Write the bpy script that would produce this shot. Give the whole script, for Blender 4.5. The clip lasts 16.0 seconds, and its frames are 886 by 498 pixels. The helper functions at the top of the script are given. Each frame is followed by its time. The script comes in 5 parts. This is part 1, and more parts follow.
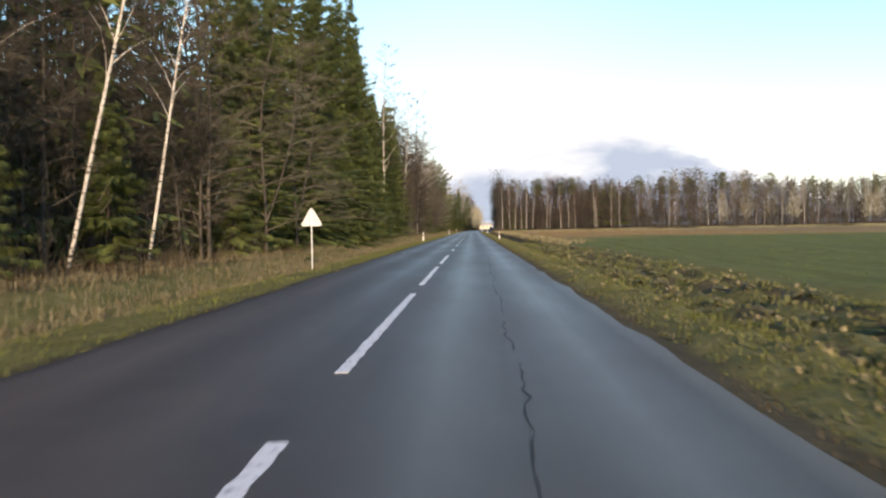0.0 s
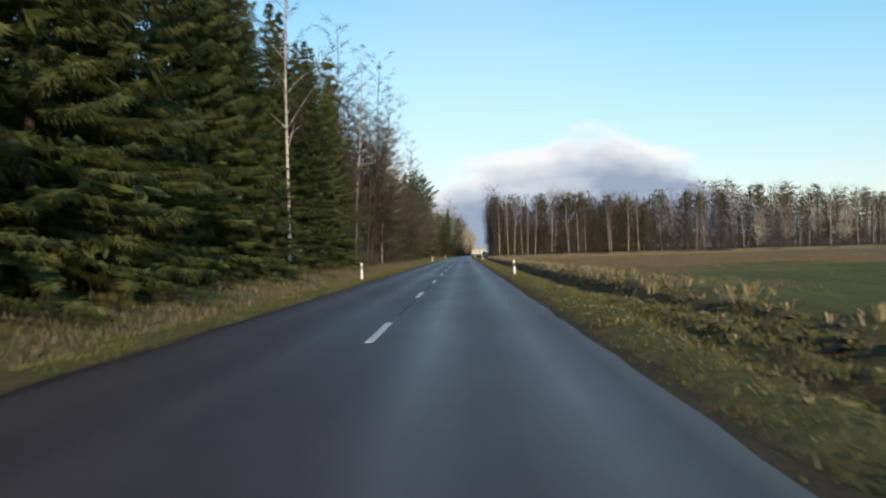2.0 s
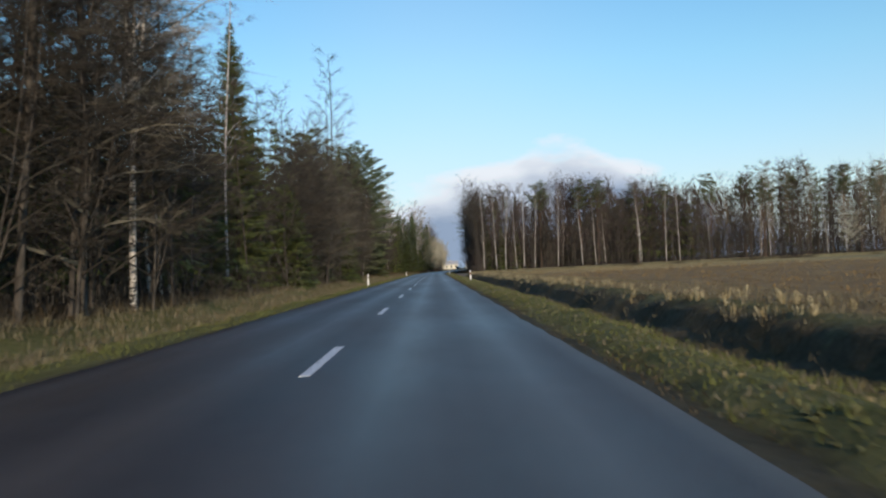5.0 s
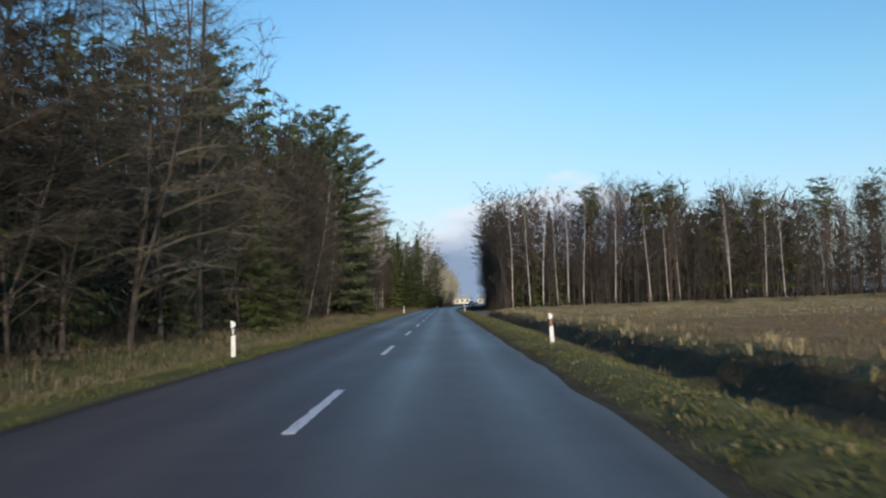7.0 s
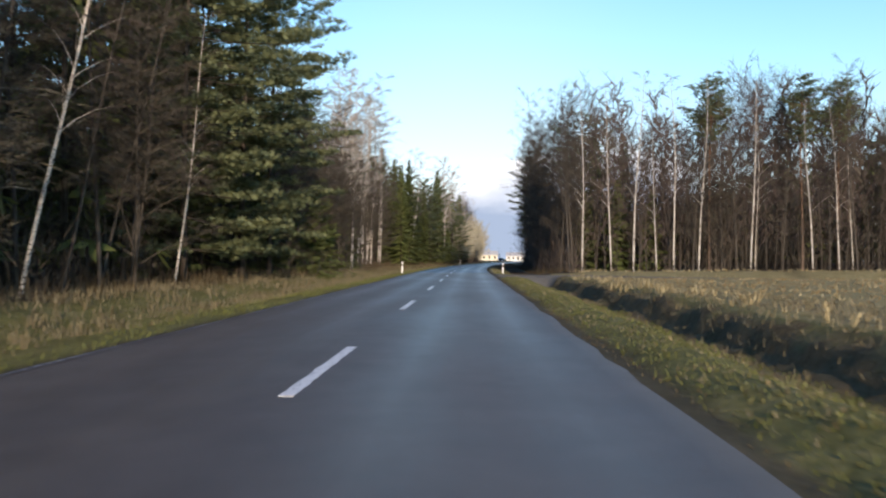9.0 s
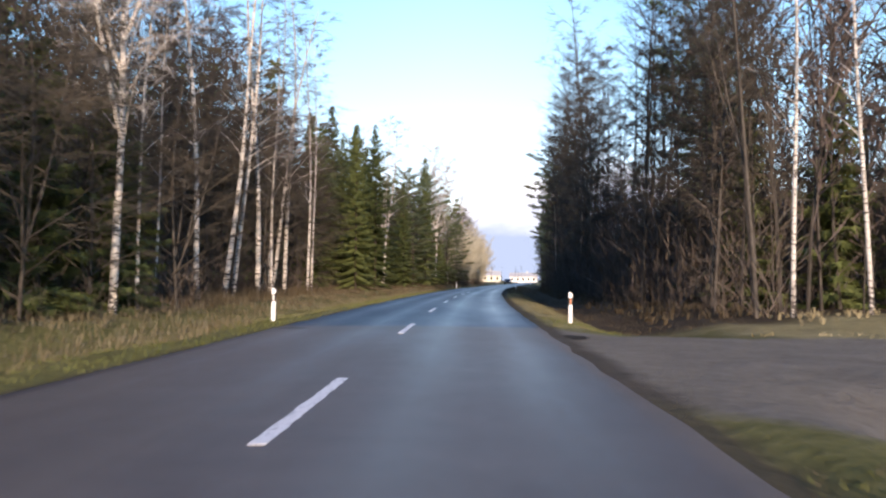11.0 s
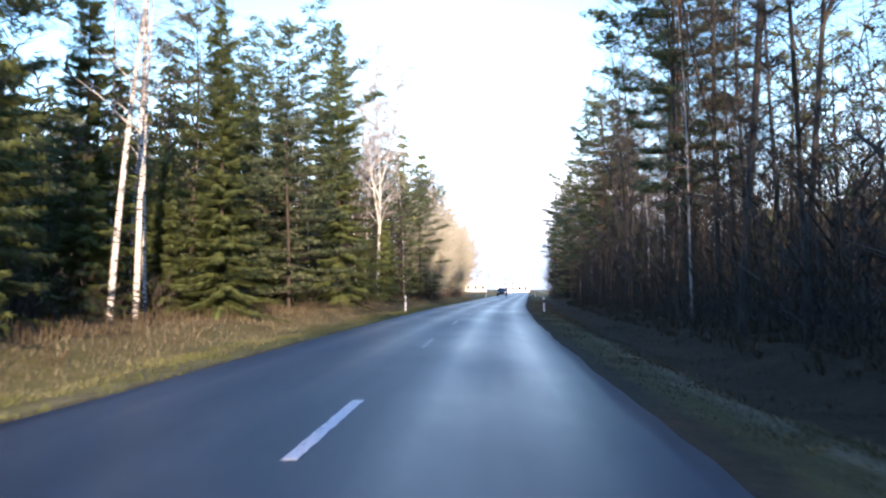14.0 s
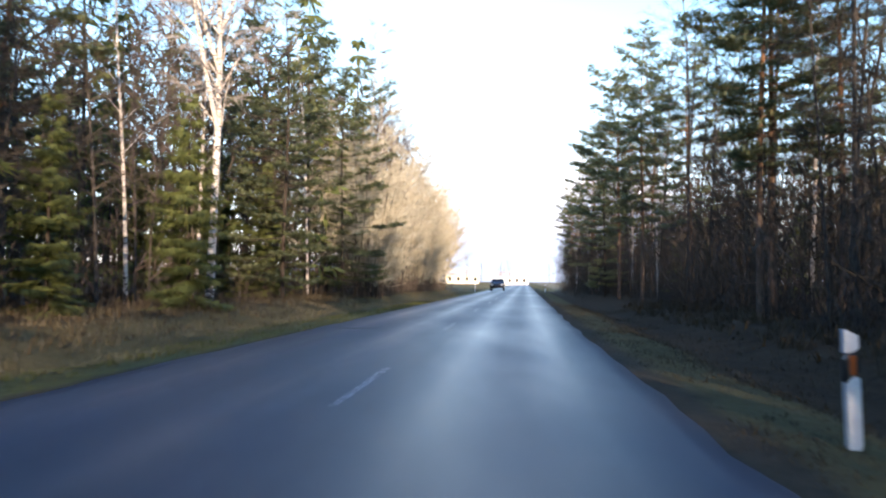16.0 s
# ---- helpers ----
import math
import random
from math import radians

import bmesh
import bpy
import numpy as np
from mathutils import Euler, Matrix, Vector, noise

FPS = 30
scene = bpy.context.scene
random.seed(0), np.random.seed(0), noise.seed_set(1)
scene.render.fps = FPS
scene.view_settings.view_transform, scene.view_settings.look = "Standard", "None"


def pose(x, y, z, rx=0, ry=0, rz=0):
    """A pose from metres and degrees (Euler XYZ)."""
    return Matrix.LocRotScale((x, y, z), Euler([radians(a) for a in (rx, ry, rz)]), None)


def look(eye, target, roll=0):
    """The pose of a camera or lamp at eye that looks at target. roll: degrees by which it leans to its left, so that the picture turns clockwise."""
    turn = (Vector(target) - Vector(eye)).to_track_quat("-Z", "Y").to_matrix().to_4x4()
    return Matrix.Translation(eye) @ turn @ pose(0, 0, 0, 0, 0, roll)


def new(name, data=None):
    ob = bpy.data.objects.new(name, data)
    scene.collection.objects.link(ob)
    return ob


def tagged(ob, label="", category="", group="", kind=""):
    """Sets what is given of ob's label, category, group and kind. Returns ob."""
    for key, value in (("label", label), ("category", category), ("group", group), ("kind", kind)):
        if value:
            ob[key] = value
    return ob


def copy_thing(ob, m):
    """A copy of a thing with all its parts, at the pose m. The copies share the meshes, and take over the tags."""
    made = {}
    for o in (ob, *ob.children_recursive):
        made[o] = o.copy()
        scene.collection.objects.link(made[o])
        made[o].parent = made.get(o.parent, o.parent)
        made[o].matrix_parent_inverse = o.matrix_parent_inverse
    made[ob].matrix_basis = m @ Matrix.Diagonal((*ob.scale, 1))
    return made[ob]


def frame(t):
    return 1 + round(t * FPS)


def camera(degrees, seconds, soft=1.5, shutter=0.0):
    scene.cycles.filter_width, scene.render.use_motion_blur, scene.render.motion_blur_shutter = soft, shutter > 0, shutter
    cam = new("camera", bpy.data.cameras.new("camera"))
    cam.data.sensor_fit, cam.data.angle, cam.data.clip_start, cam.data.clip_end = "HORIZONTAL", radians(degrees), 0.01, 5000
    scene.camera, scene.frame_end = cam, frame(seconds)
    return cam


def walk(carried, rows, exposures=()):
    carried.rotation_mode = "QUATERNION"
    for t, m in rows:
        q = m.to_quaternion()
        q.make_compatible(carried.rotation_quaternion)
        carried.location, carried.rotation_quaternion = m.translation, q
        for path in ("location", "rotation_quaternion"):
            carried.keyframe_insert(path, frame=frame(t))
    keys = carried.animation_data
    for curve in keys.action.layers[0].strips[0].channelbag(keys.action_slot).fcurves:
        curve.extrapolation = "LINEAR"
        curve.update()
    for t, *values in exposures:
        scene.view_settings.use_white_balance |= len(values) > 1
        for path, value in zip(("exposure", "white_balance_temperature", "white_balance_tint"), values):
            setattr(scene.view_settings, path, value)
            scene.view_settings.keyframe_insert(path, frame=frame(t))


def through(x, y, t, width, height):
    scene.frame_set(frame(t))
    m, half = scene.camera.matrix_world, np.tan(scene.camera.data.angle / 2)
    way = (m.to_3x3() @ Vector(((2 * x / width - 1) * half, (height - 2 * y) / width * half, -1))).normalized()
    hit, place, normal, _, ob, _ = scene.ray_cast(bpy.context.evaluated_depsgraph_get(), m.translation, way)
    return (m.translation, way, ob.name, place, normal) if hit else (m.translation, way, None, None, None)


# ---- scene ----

# ---- camera and path ----
SPEED = 24.4
BEND_Y, BEND_R, BEND_END = 288.7, 1453.0, 420.0


def cx(y):
    """Sideways place of the road's centre line at y."""
    if y <= BEND_Y:
        return 0.0
    if y <= BEND_END:
        return (y - BEND_Y) ** 2 / (2 * BEND_R)
    return (BEND_END - BEND_Y) ** 2 / (2 * BEND_R) + (y - BEND_END) * (BEND_END - BEND_Y) / BEND_R


# seconds, metres along, metres right of the centre line, eye height, yaw, pitch, roll
PATH = [
    (0, 1.10, 1.15, 1.259, 1.97, -1.35, 0.98),
    (0.5, 13.09, 1.12, 1.175, 2.50, -1.49, 1.73),
    (1, 24.86, 1.19, 1.203, 0.76, -2.52, 2.54),
    (1.5, 36.42, 1.26, 1.211, 1.23, -1.71, 1.86),
    (2, 48.90, 1.36, 1.230, 1.45, 0.30, 1.50),
    (2.5, 61.62, 1.38, 1.130, 1.45, 1.13, 1.68),
    (3, 74.17, 1.38, 1.098, 1.12, 1.64, 1.96),
    (3.5, 87.52, 1.37, 1.100, -0.10, 3.71, 1.96),
    (4, 99.86, 1.37, 1.046, 0.09, 1.00, 2.68),
    (4.2, 104.89, 1.32, 1.032, -0.18, 1.18, 2.65),
    (6.3, 155.04, 1.50, 1.140, -0.63, 1.36, 2.57),
    (6.5, 160.23, 1.47, 1.140, -0.46, 1.89, 2.61),
    (7, 173.03, 1.43, 1.151, 0.10, 3.55, 1.85),
    (7.5, 186.27, 1.39, 1.115, 0.70, 3.57, 1.42),
    (8, 198.48, 1.36, 1.109, 1.00, 3.18, 0.61),
    (8.5, 210.31, 1.38, 1.131, 1.49, 2.46, -0.04),
    (9, 221.97, 1.46, 1.135, 1.76, 0.64, -0.27),
    (9.2, 226.61, 1.44, 1.215, 1.88, 2.28, -0.94),
    (11.3, 278.51, 1.39, 1.116, 1.64, 2.02, 0.06),
    (11.5, 283.30, 1.39, 1.121, 1.60, 2.54, 0.29),
    (12, 295.18, 1.37, 1.151, 1.24, 2.66, -0.51),
    (12.5, 307.33, 1.27, 1.168, 0.82, 2.65, -1.21),
    (13, 319.25, 1.19, 1.147, 0.49, 1.06, -1.74),
    (13.5, 330.95, 1.26, 1.144, 0.39, 1.38, -1.81),
    (14, 342.58, 1.42, 1.253, 0.57, 2.66, 0.06),
    (14.5, 354.11, 1.30, 1.200, 1.37, 3.71, -1.75),
    (15, 365.99, 1.40, 1.184, 0.94, 2.89, -0.80),
    (15.5, 377.73, 1.50, 1.137, 0.71, 2.38, -0.26),
    (16, 389.26, 1.53, 1.125, 0.23, 2.12, -0.48),
]
ROWS = [(t, pose(cx(y) + u, y, z, 90 + p, r, w)) for t, y, u, z, w, p, r in PATH]
EXPOSURES = [(0, 0.45, 8000, 16), (0.5, -0.07, 7300, 13), (1.0, -0.06, 7300, 14), (1.5, 0.0, 7500, 14), (2.0, -0.21, 7100, 11), (3.5, -0.45, 6400, 10), (4.2, -0.42, 6500, 10), (6.4, -0.30, 6600, 10), (7.0, -0.38, 6400, 10),
             (8.5, 0.08, 6900, 14), (9.2, 0.25, 7000, 16), (11.5, 0.80, 7050, 23), (12.3, 1.14, 6900, 23), (13.0, 1.22, 6900, 22), (13.6, 1.22, 6850, 22), (14.0, 1.34, 6900, 23), (14.5, 1.16, 7050, 23), (16, 1.28, 7450, 22)]
cam = camera(53.96, 16.0, soft=2.2, shutter=0.13)
walk(cam, ROWS, EXPOSURES)

# ---- world and sun ----
SUN_EL, SUN_AZ = radians(13.0), radians(169)   # azimuth from +y towards +x
world = bpy.data.worlds.new("sky")
scene.world = world
world.use_nodes = True
nt = world.node_tree
nt.nodes.clear()


def nd(tree, kind, **props):
    n = tree.nodes.new(kind)
    for key, value in props.items():
        if key in n.inputs:
            n.inputs[key].default_value = value
    return n


def math_node(tree, op, a, b=None, clamp=False):
    n = tree.nodes.new("ShaderNodeMath")
    n.operation, n.use_clamp = op, clamp
    for i, v in enumerate((a, b)):
        if v is None:
            continue
        if isinstance(v, (int, float)):
            n.inputs[i].default_value = v
        else:
            tree.links.new(v, n.inputs[i])
    return n.outputs[0]


def ramp(tree, fac, stops):
    n = tree.nodes.new("ShaderNodeValToRGB")
    els = n.color_ramp.elements
    while len(els) < len(stops):
        els.new(0.5)
    for e, (p, c) in zip(els, stops):
        e.position = p
        e.color = (*c, 1) if len(c) == 3 else c
    tree.links.new(fac, n.inputs[0])
    return n.outputs[0]


def mix(tree, fac, a, b):
    n = tree.nodes.new("ShaderNodeMix")
    n.data_type = "RGBA"
    for i, v in ((0, fac), (6, a), (7, b)):
        if isinstance(v, (int, float)):
            n.inputs[i].default_value = v
        elif isinstance(v, tuple):
            n.inputs[i].default_value = (*v, 1)
        else:
            tree.links.new(v, n.inputs[i])
    return n.outputs[2]


sky = nt.nodes.new("ShaderNodeTexSky")
sky.sky_type, sky.sun_disc = "NISHITA", False
sky.sun_elevation, sky.sun_rotation = SUN_EL, SUN_AZ
sky.air_density, sky.dust_density, sky.ozone_density = 1.1, 0.3, 3.0
coord = nt.nodes.new("ShaderNodeTexCoord")
sep = nt.nodes.new("ShaderNodeSeparateXYZ")
nt.links.new(coord.outputs["Generated"], sep.inputs[0])
up = math_node(nt, "MAXIMUM", sep.outputs[2], 0.0)
lift = math_node(nt, "ADD", up, 0.09)
ahead = math_node(nt, "DIVIDE", sep.outputs[0], math_node(nt, "MAXIMUM", math_node(nt, "ABSOLUTE", sep.outputs[1]), 0.08))
comb = nt.nodes.new("ShaderNodeCombineXYZ")
nt.links.new(math_node(nt, "MULTIPLY", ahead, 9.0), comb.inputs[0])
nt.links.new(math_node(nt, "MULTIPLY", up, 22.0), comb.inputs[1])
nt.links.new(math_node(nt, "MULTIPLY", sep.outputs[1], 2.0), comb.inputs[2])
clouds = nd(nt, "ShaderNodeTexNoise", Scale=1.0, Detail=8.0, Roughness=0.55)
nt.links.new(comb.outputs[0], clouds.inputs["Vector"])
off = math_node(nt, "DIVIDE", math_node(nt, "SUBTRACT", ahead, 0.125), 0.215)
heap = math_node(nt, "POWER", 2.718, math_node(nt, "MULTIPLY", math_node(nt, "MULTIPLY", off, off), -1.0))
top = math_node(nt, "ADD", 0.015, math_node(nt, "MULTIPLY", heap, 0.120))
low = math_node(nt, "MULTIPLY", math_node(nt, "SUBTRACT", top, up), 20.0)
cover = math_node(nt, "ADD", math_node(nt, "MULTIPLY", math_node(nt, "SUBTRACT", clouds.outputs[0], 0.5), 2.0), low)
mask = ramp(nt, cover, [(0.0, (0, 0, 0)), (0.38, (1, 1, 1))])
shade = nd(nt, "ShaderNodeTexNoise", Scale=0.9, Detail=5.0)
nt.links.new(comb.outputs[0], shade.inputs["Vector"])
height = math_node(nt, "DIVIDE", up, math_node(nt, "MAXIMUM", top, 0.02))
lit = math_node(nt, "ADD", math_node(nt, "MULTIPLY", shade.outputs[0], 0.9), math_node(nt, "MULTIPLY", math_node(nt, "SUBTRACT", height, 0.62), 0.75))
cloud_col = ramp(nt, lit, [(0.30, (1.9, 2.5, 3.5)), (0.66, (5.4, 5.8, 6.3))])
tint = nt.nodes.new("ShaderNodeMix")
tint.data_type, tint.blend_type = "RGBA", "MULTIPLY"
tint.inputs[0].default_value = 1.0
nt.links.new(sky.outputs[0], tint.inputs[6])
nt.links.new(ramp(nt, up, [(0.10, (0.84, 1.02, 1.16)), (0.22, (0.80, 1.17, 1.22)), (0.45, (0.68, 1.10, 1.27)), (0.7, (0.66, 0.94, 1.36))]), tint.inputs[7])
bg = nt.nodes.new("ShaderNodeBackground")
veil = math_node(nt, "POWER", 2.718, math_node(nt, "MULTIPLY", math_node(nt, "MULTIPLY", ahead, ahead), -18.0))
haze = math_node(nt, "POWER", 2.718, math_node(nt, "MULTIPLY", up, math_node(nt, "SUBTRACT", math_node(nt, "MULTIPLY", veil, 3.4), 9.0)))
haze = math_node(nt, "MULTIPLY", haze, 0.84)
clear = mix(nt, haze, tint.outputs[2], (5.1, 5.5, 6.0))
nt.links.new(mix(nt, mask, clear, cloud_col), bg.inputs[0])
bg.inputs[1].default_value = 0.195
out = nt.nodes.new("ShaderNodeOutputWorld")
nt.links.new(bg.outputs[0], out.inputs[0])

sun = new("sun", bpy.data.lights.new("sun", "SUN"))
sun.data.energy, sun.data.angle, sun.data.color = 4.9, radians(0.6), (1.0, 0.84, 0.66)
to_sun = Vector((math.sin(SUN_AZ) * math.cos(SUN_EL), math.cos(SUN_AZ) * math.cos(SUN_EL), math.sin(SUN_EL)))
sun.matrix_world = look((0, 0, 60), Vector((0, 0, 60)) - to_sun)


# ---- materials ----
def material(name, rough=0.9, spec=0.3):
    m = bpy.data.materials.new(name)
    m.use_nodes = True
    t = m.node_tree
    b = t.nodes["Principled BSDF"]
    b.inputs["Roughness"].default_value = rough
    b.inputs["Specular IOR Level"].default_value = spec
    return m, t, b


def noise_tex(t, scale, detail=4.0, rough=0.6, space="Object", stretch=None):
    n = nd(t, "ShaderNodeTexNoise", Scale=scale, Detail=detail, Roughness=rough)
    c = t.nodes.new("ShaderNodeTexCoord")
    src = c.outputs[space]
    if stretch:
        mp = t.nodes.new("ShaderNodeMapping")
        mp.inputs["Scale"].default_value = stretch
        t.links.new(src, mp.inputs[0])
        src = mp.outputs[0]
    t.links.new(src, n.inputs["Vector"])
    return n.outputs[0]


def bump(t, b, height, strength, distance):
    n = nd(t, "ShaderNodeBump", Strength=strength, Distance=distance)
    t.links.new(height, n.inputs["Height"])
    t.links.new(n.outputs[0], b.inputs["Normal"])


def leafy(name, dark, light, rough=0.75, scale=0.6, per_object=0.25, through=0.0):
    """Foliage, twigs and bark: two colours over a slow noise, shifted from piece to piece and tree to tree."""
    m, t, b = material(name, rough, 0.2)
    geo = t.nodes.new("ShaderNodeNewGeometry")
    info = t.nodes.new("ShaderNodeObjectInfo")
    f = math_node(t, "MULTIPLY", noise_tex(t, scale, 3.0), 0.6)
    f = math_node(t, "ADD", f, math_node(t, "MULTIPLY", geo.outputs["Random Per Island"], 0.35))
    f = math_node(t, "ADD", f, math_node(t, "MULTIPLY", math_node(t, "SUBTRACT", info.outputs["Random"], 0.5), per_object))
    t.links.new(ramp(t, f, [(0.2, dark), (0.8, light)]), b.inputs["Base Color"])
    if through:
        b.inputs["Transmission Weight"].default_value = 0.0
        tr = t.nodes.new("ShaderNodeBsdfTranslucent")
        tr.inputs[0].default_value = (*light, 1)
        ms = t.nodes.new("ShaderNodeMixShader")
        ms.inputs[0].default_value = through
        t.links.new(b.outputs[0], ms.inputs[1])
        t.links.new(tr.outputs[0], ms.inputs[2])
        t.links.new(ms.outputs[0], t.nodes["Material Output"].inputs[0])
    return m


M = {}
M["spruce"] = leafy("spruce_needles", (0.017, 0.026, 0.008), (0.150, 0.176, 0.056), through=0.25)
M["pine"] = leafy("pine_needles", (0.036, 0.052, 0.027), (0.232, 0.256, 0.128), through=0.28)
M["twig"] = leafy("bare_twigs", (0.028, 0.024, 0.019), (0.096, 0.083, 0.064))
M["redtwig"] = leafy("birch_twigs", (0.040, 0.031, 0.028), (0.122, 0.095, 0.083))
M["greytwig"] = leafy("lichen_grey_twigs", (0.060, 0.055, 0.042), (0.180, 0.163, 0.122))
M["paletwig"] = leafy("pale_birch_twigs", (0.22, 0.20, 0.18), (0.50, 0.46, 0.42))
# very pale twigs: the full sun on them is part of the colour
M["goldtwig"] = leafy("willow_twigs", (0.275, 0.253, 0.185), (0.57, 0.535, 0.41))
M["straw"] = leafy("dry_grass", (0.080, 0.067, 0.038), (0.205, 0.176, 0.110), per_object=0.0, scale=0.15)
M["pale_straw"] = leafy("pale_dry_grass", (0.17, 0.135, 0.070), (0.42, 0.36, 0.215), per_object=0.0, scale=0.3)
# brown undergrowth twigs, lightened to hold sun and lifted shade in the colour
M["brown_twig"] = leafy("brown_brush", (0.045, 0.036, 0.029), (0.140, 0.111, 0.088))
# tan twigs with the sun on the far wood front put into the colour
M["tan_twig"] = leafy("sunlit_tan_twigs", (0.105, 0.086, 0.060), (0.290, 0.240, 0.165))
M["stubble"] = leafy("stubble_blades", (0.115, 0.072, 0.028), (0.31, 0.205, 0.085), per_object=0.0, scale=0.15)
M["dead"] = leafy("dead_grass", (0.038, 0.029, 0.017), (0.115, 0.088, 0.050), per_object=0.0, scale=0.15)
M["green"] = leafy("short_grass", (0.050, 0.063, 0.016), (0.155, 0.160, 0.048), per_object=0.0, scale=0.15)


def bark(name, dark, light, scale):
    m, t, b = material(name, 0.92, 0.15)
    f = noise_tex(t, scale, 5.0, 0.65, stretch=(1, 1, 0.22))
    t.links.new(ramp(t, f, [(0.35, dark), (0.65, light)]), b.inputs["Base Color"])
    bump(t, b, f, 0.5, 0.02)
    return m


M["bark"] = bark("grey_brown_bark", (0.030, 0.026, 0.022), (0.088, 0.075, 0.062), 9.0)
M["sprucebark"] = bark("spruce_bark", (0.026, 0.021, 0.017), (0.070, 0.057, 0.046), 9.0)
M["alderbark"] = bark("alder_bark", (0.036, 0.031, 0.027), (0.108, 0.094, 0.078), 7.0)
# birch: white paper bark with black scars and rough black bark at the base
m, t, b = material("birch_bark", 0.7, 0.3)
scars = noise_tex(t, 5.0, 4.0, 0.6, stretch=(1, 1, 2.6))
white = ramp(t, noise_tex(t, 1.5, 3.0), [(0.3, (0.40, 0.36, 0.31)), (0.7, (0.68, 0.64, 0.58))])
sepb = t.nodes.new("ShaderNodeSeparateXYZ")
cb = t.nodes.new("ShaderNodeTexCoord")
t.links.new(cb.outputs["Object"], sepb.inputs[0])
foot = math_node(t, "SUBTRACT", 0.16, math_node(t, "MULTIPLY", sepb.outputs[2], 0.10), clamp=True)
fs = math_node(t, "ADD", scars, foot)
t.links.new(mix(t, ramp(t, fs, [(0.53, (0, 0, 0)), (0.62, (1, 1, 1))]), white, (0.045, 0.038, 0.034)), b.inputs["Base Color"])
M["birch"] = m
# pine bark: grey below, orange above
m, t, b = material("pine_bark", 0.9, 0.15)
sepb = t.nodes.new("ShaderNodeSeparateXYZ")
cb = t.nodes.new("ShaderNodeTexCoord")
t.links.new(cb.outputs["Object"], sepb.inputs[0])
f = noise_tex(t, 8.0, 5.0, 0.65, stretch=(1, 1, 0.3))
hi = ramp(t, math_node(t, "ADD", math_node(t, "DIVIDE", sepb.outputs[2], 16.0), math_node(t, "MULTIPLY", f, 0.2)),
          [(0.35, (0, 0, 0)), (0.75, (1, 1, 1))])
lo_c = ramp(t, f, [(0.35, (0.06, 0.045, 0.035)), (0.65, (0.18, 0.13, 0.10))])
hi_c = ramp(t, f, [(0.35, (0.13, 0.065, 0.034)), (0.65, (0.26, 0.135, 0.07))])
t.links.new(mix(t, hi, lo_c, hi_c), b.inputs["Base Color"])
bump(t, b, f, 0.5, 0.02)
M["pinebark"] = m

# asphalt: worn, damp, with tyre tracks polished lighter and smoother
m, t, b = material("asphalt", 0.5, 0.21)
uvn = t.nodes.new("ShaderNodeUVMap")
uvn.uv_map = "road"
suv = t.nodes.new("ShaderNodeSeparateXYZ")
t.links.new(uvn.outputs[0], suv.inputs[0])


def band(u0, width):
    d = math_node(t, "ABSOLUTE", math_node(t, "SUBTRACT", suv.outputs[0], u0))
    return math_node(t, "SUBTRACT", 1.0, math_node(t, "DIVIDE", d, width), clamp=True)


tracks = None
for u0 in (-2.25, -0.85, 0.85, 2.25):
    bn = band(u0, 0.55)
    tracks = bn if tracks is None else math_node(t, "MAXIMUM", tracks, bn)
grain = noise_tex(t, 60.0, 4.0, 0.7)
blot = noise_tex(t, 0.35, 5.0, 0.6, stretch=(1, 0.25, 1))
streak = noise_tex(t, 1.6, 4.0, 0.6, stretch=(1, 0.04, 1))
patch = noise_tex(t, 1.3, 6.0, 0.7)
fa = math_node(t, "ADD", math_node(t, "MULTIPLY", blot, 0.40), math_node(t, "MULTIPLY", streak, 0.22))
fa = math_node(t, "ADD", fa, math_node(t, "MULTIPLY", patch, 0.22))
fa = math_node(t, "ADD", fa, math_node(t, "MULTIPLY", grain, 0.20))
fa = math_node(t, "ADD", fa, math_node(t, "MULTIPLY", tracks, 0.10))
uv_y = suv.outputs[1]
joint = nd(t, "ShaderNodeMapRange")
t.links.new(math_node(t, "ADD", uv_y, math_node(t, "MULTIPLY", blot, 0.4)), joint.inputs[0])
joint.inputs[1].default_value, joint.inputs[2].default_value = 291.9, 292.2
old_tone = (ramp(t, fa, [(0.38, (0.050, 0.042, 0.036)), (0.68, (0.106, 0.089, 0.076))]))
# darker asphalt past the joint, blue skylight of the shaded stretch mixed into its colour
new_skyblue_tone = ramp(t, fa, [(0.38, (0.026, 0.036, 0.052)), (0.68, (0.051, 0.068, 0.098))])
dust = nd(t, "ShaderNodeMapRange")
t.links.new(math_node(t, "ADD", uv_y, math_node(t, "MULTIPLY", blot, 6.0)), dust.inputs[0])
dust.inputs[1].default_value, dust.inputs[2].default_value = 276, 292
# old asphalt turns paler and warmer in patches from about y 165 to 205
worn = nd(t, "ShaderNodeMapRange")
t.links.new(math_node(t, "ADD", uv_y, math_node(t, "MULTIPLY", blot, 16.0)), worn.inputs[0])
worn.inputs[1].default_value, worn.inputs[2].default_value = 165, 205
old_tone = mix(t, math_node(t, "MULTIPLY", worn.outputs[0], math_node(t, "MULTIPLY", patch, 0.75)), old_tone, (0.165, 0.145, 0.128))
old_tone = mix(t, math_node(t, "MULTIPLY", dust.outputs[0], 0.45), old_tone, (0.175, 0.155, 0.125))
t.links.new(mix(t, joint.outputs[0], old_tone, new_skyblue_tone), b.inputs["Base Color"])
ro = math_node(t, "SUBTRACT", 0.52, math_node(t, "MULTIPLY", tracks, 0.11))
ro = math_node(t, "ADD", ro, math_node(t, "MULTIPLY", math_node(t, "SUBTRACT", blot, 0.5), 0.42))
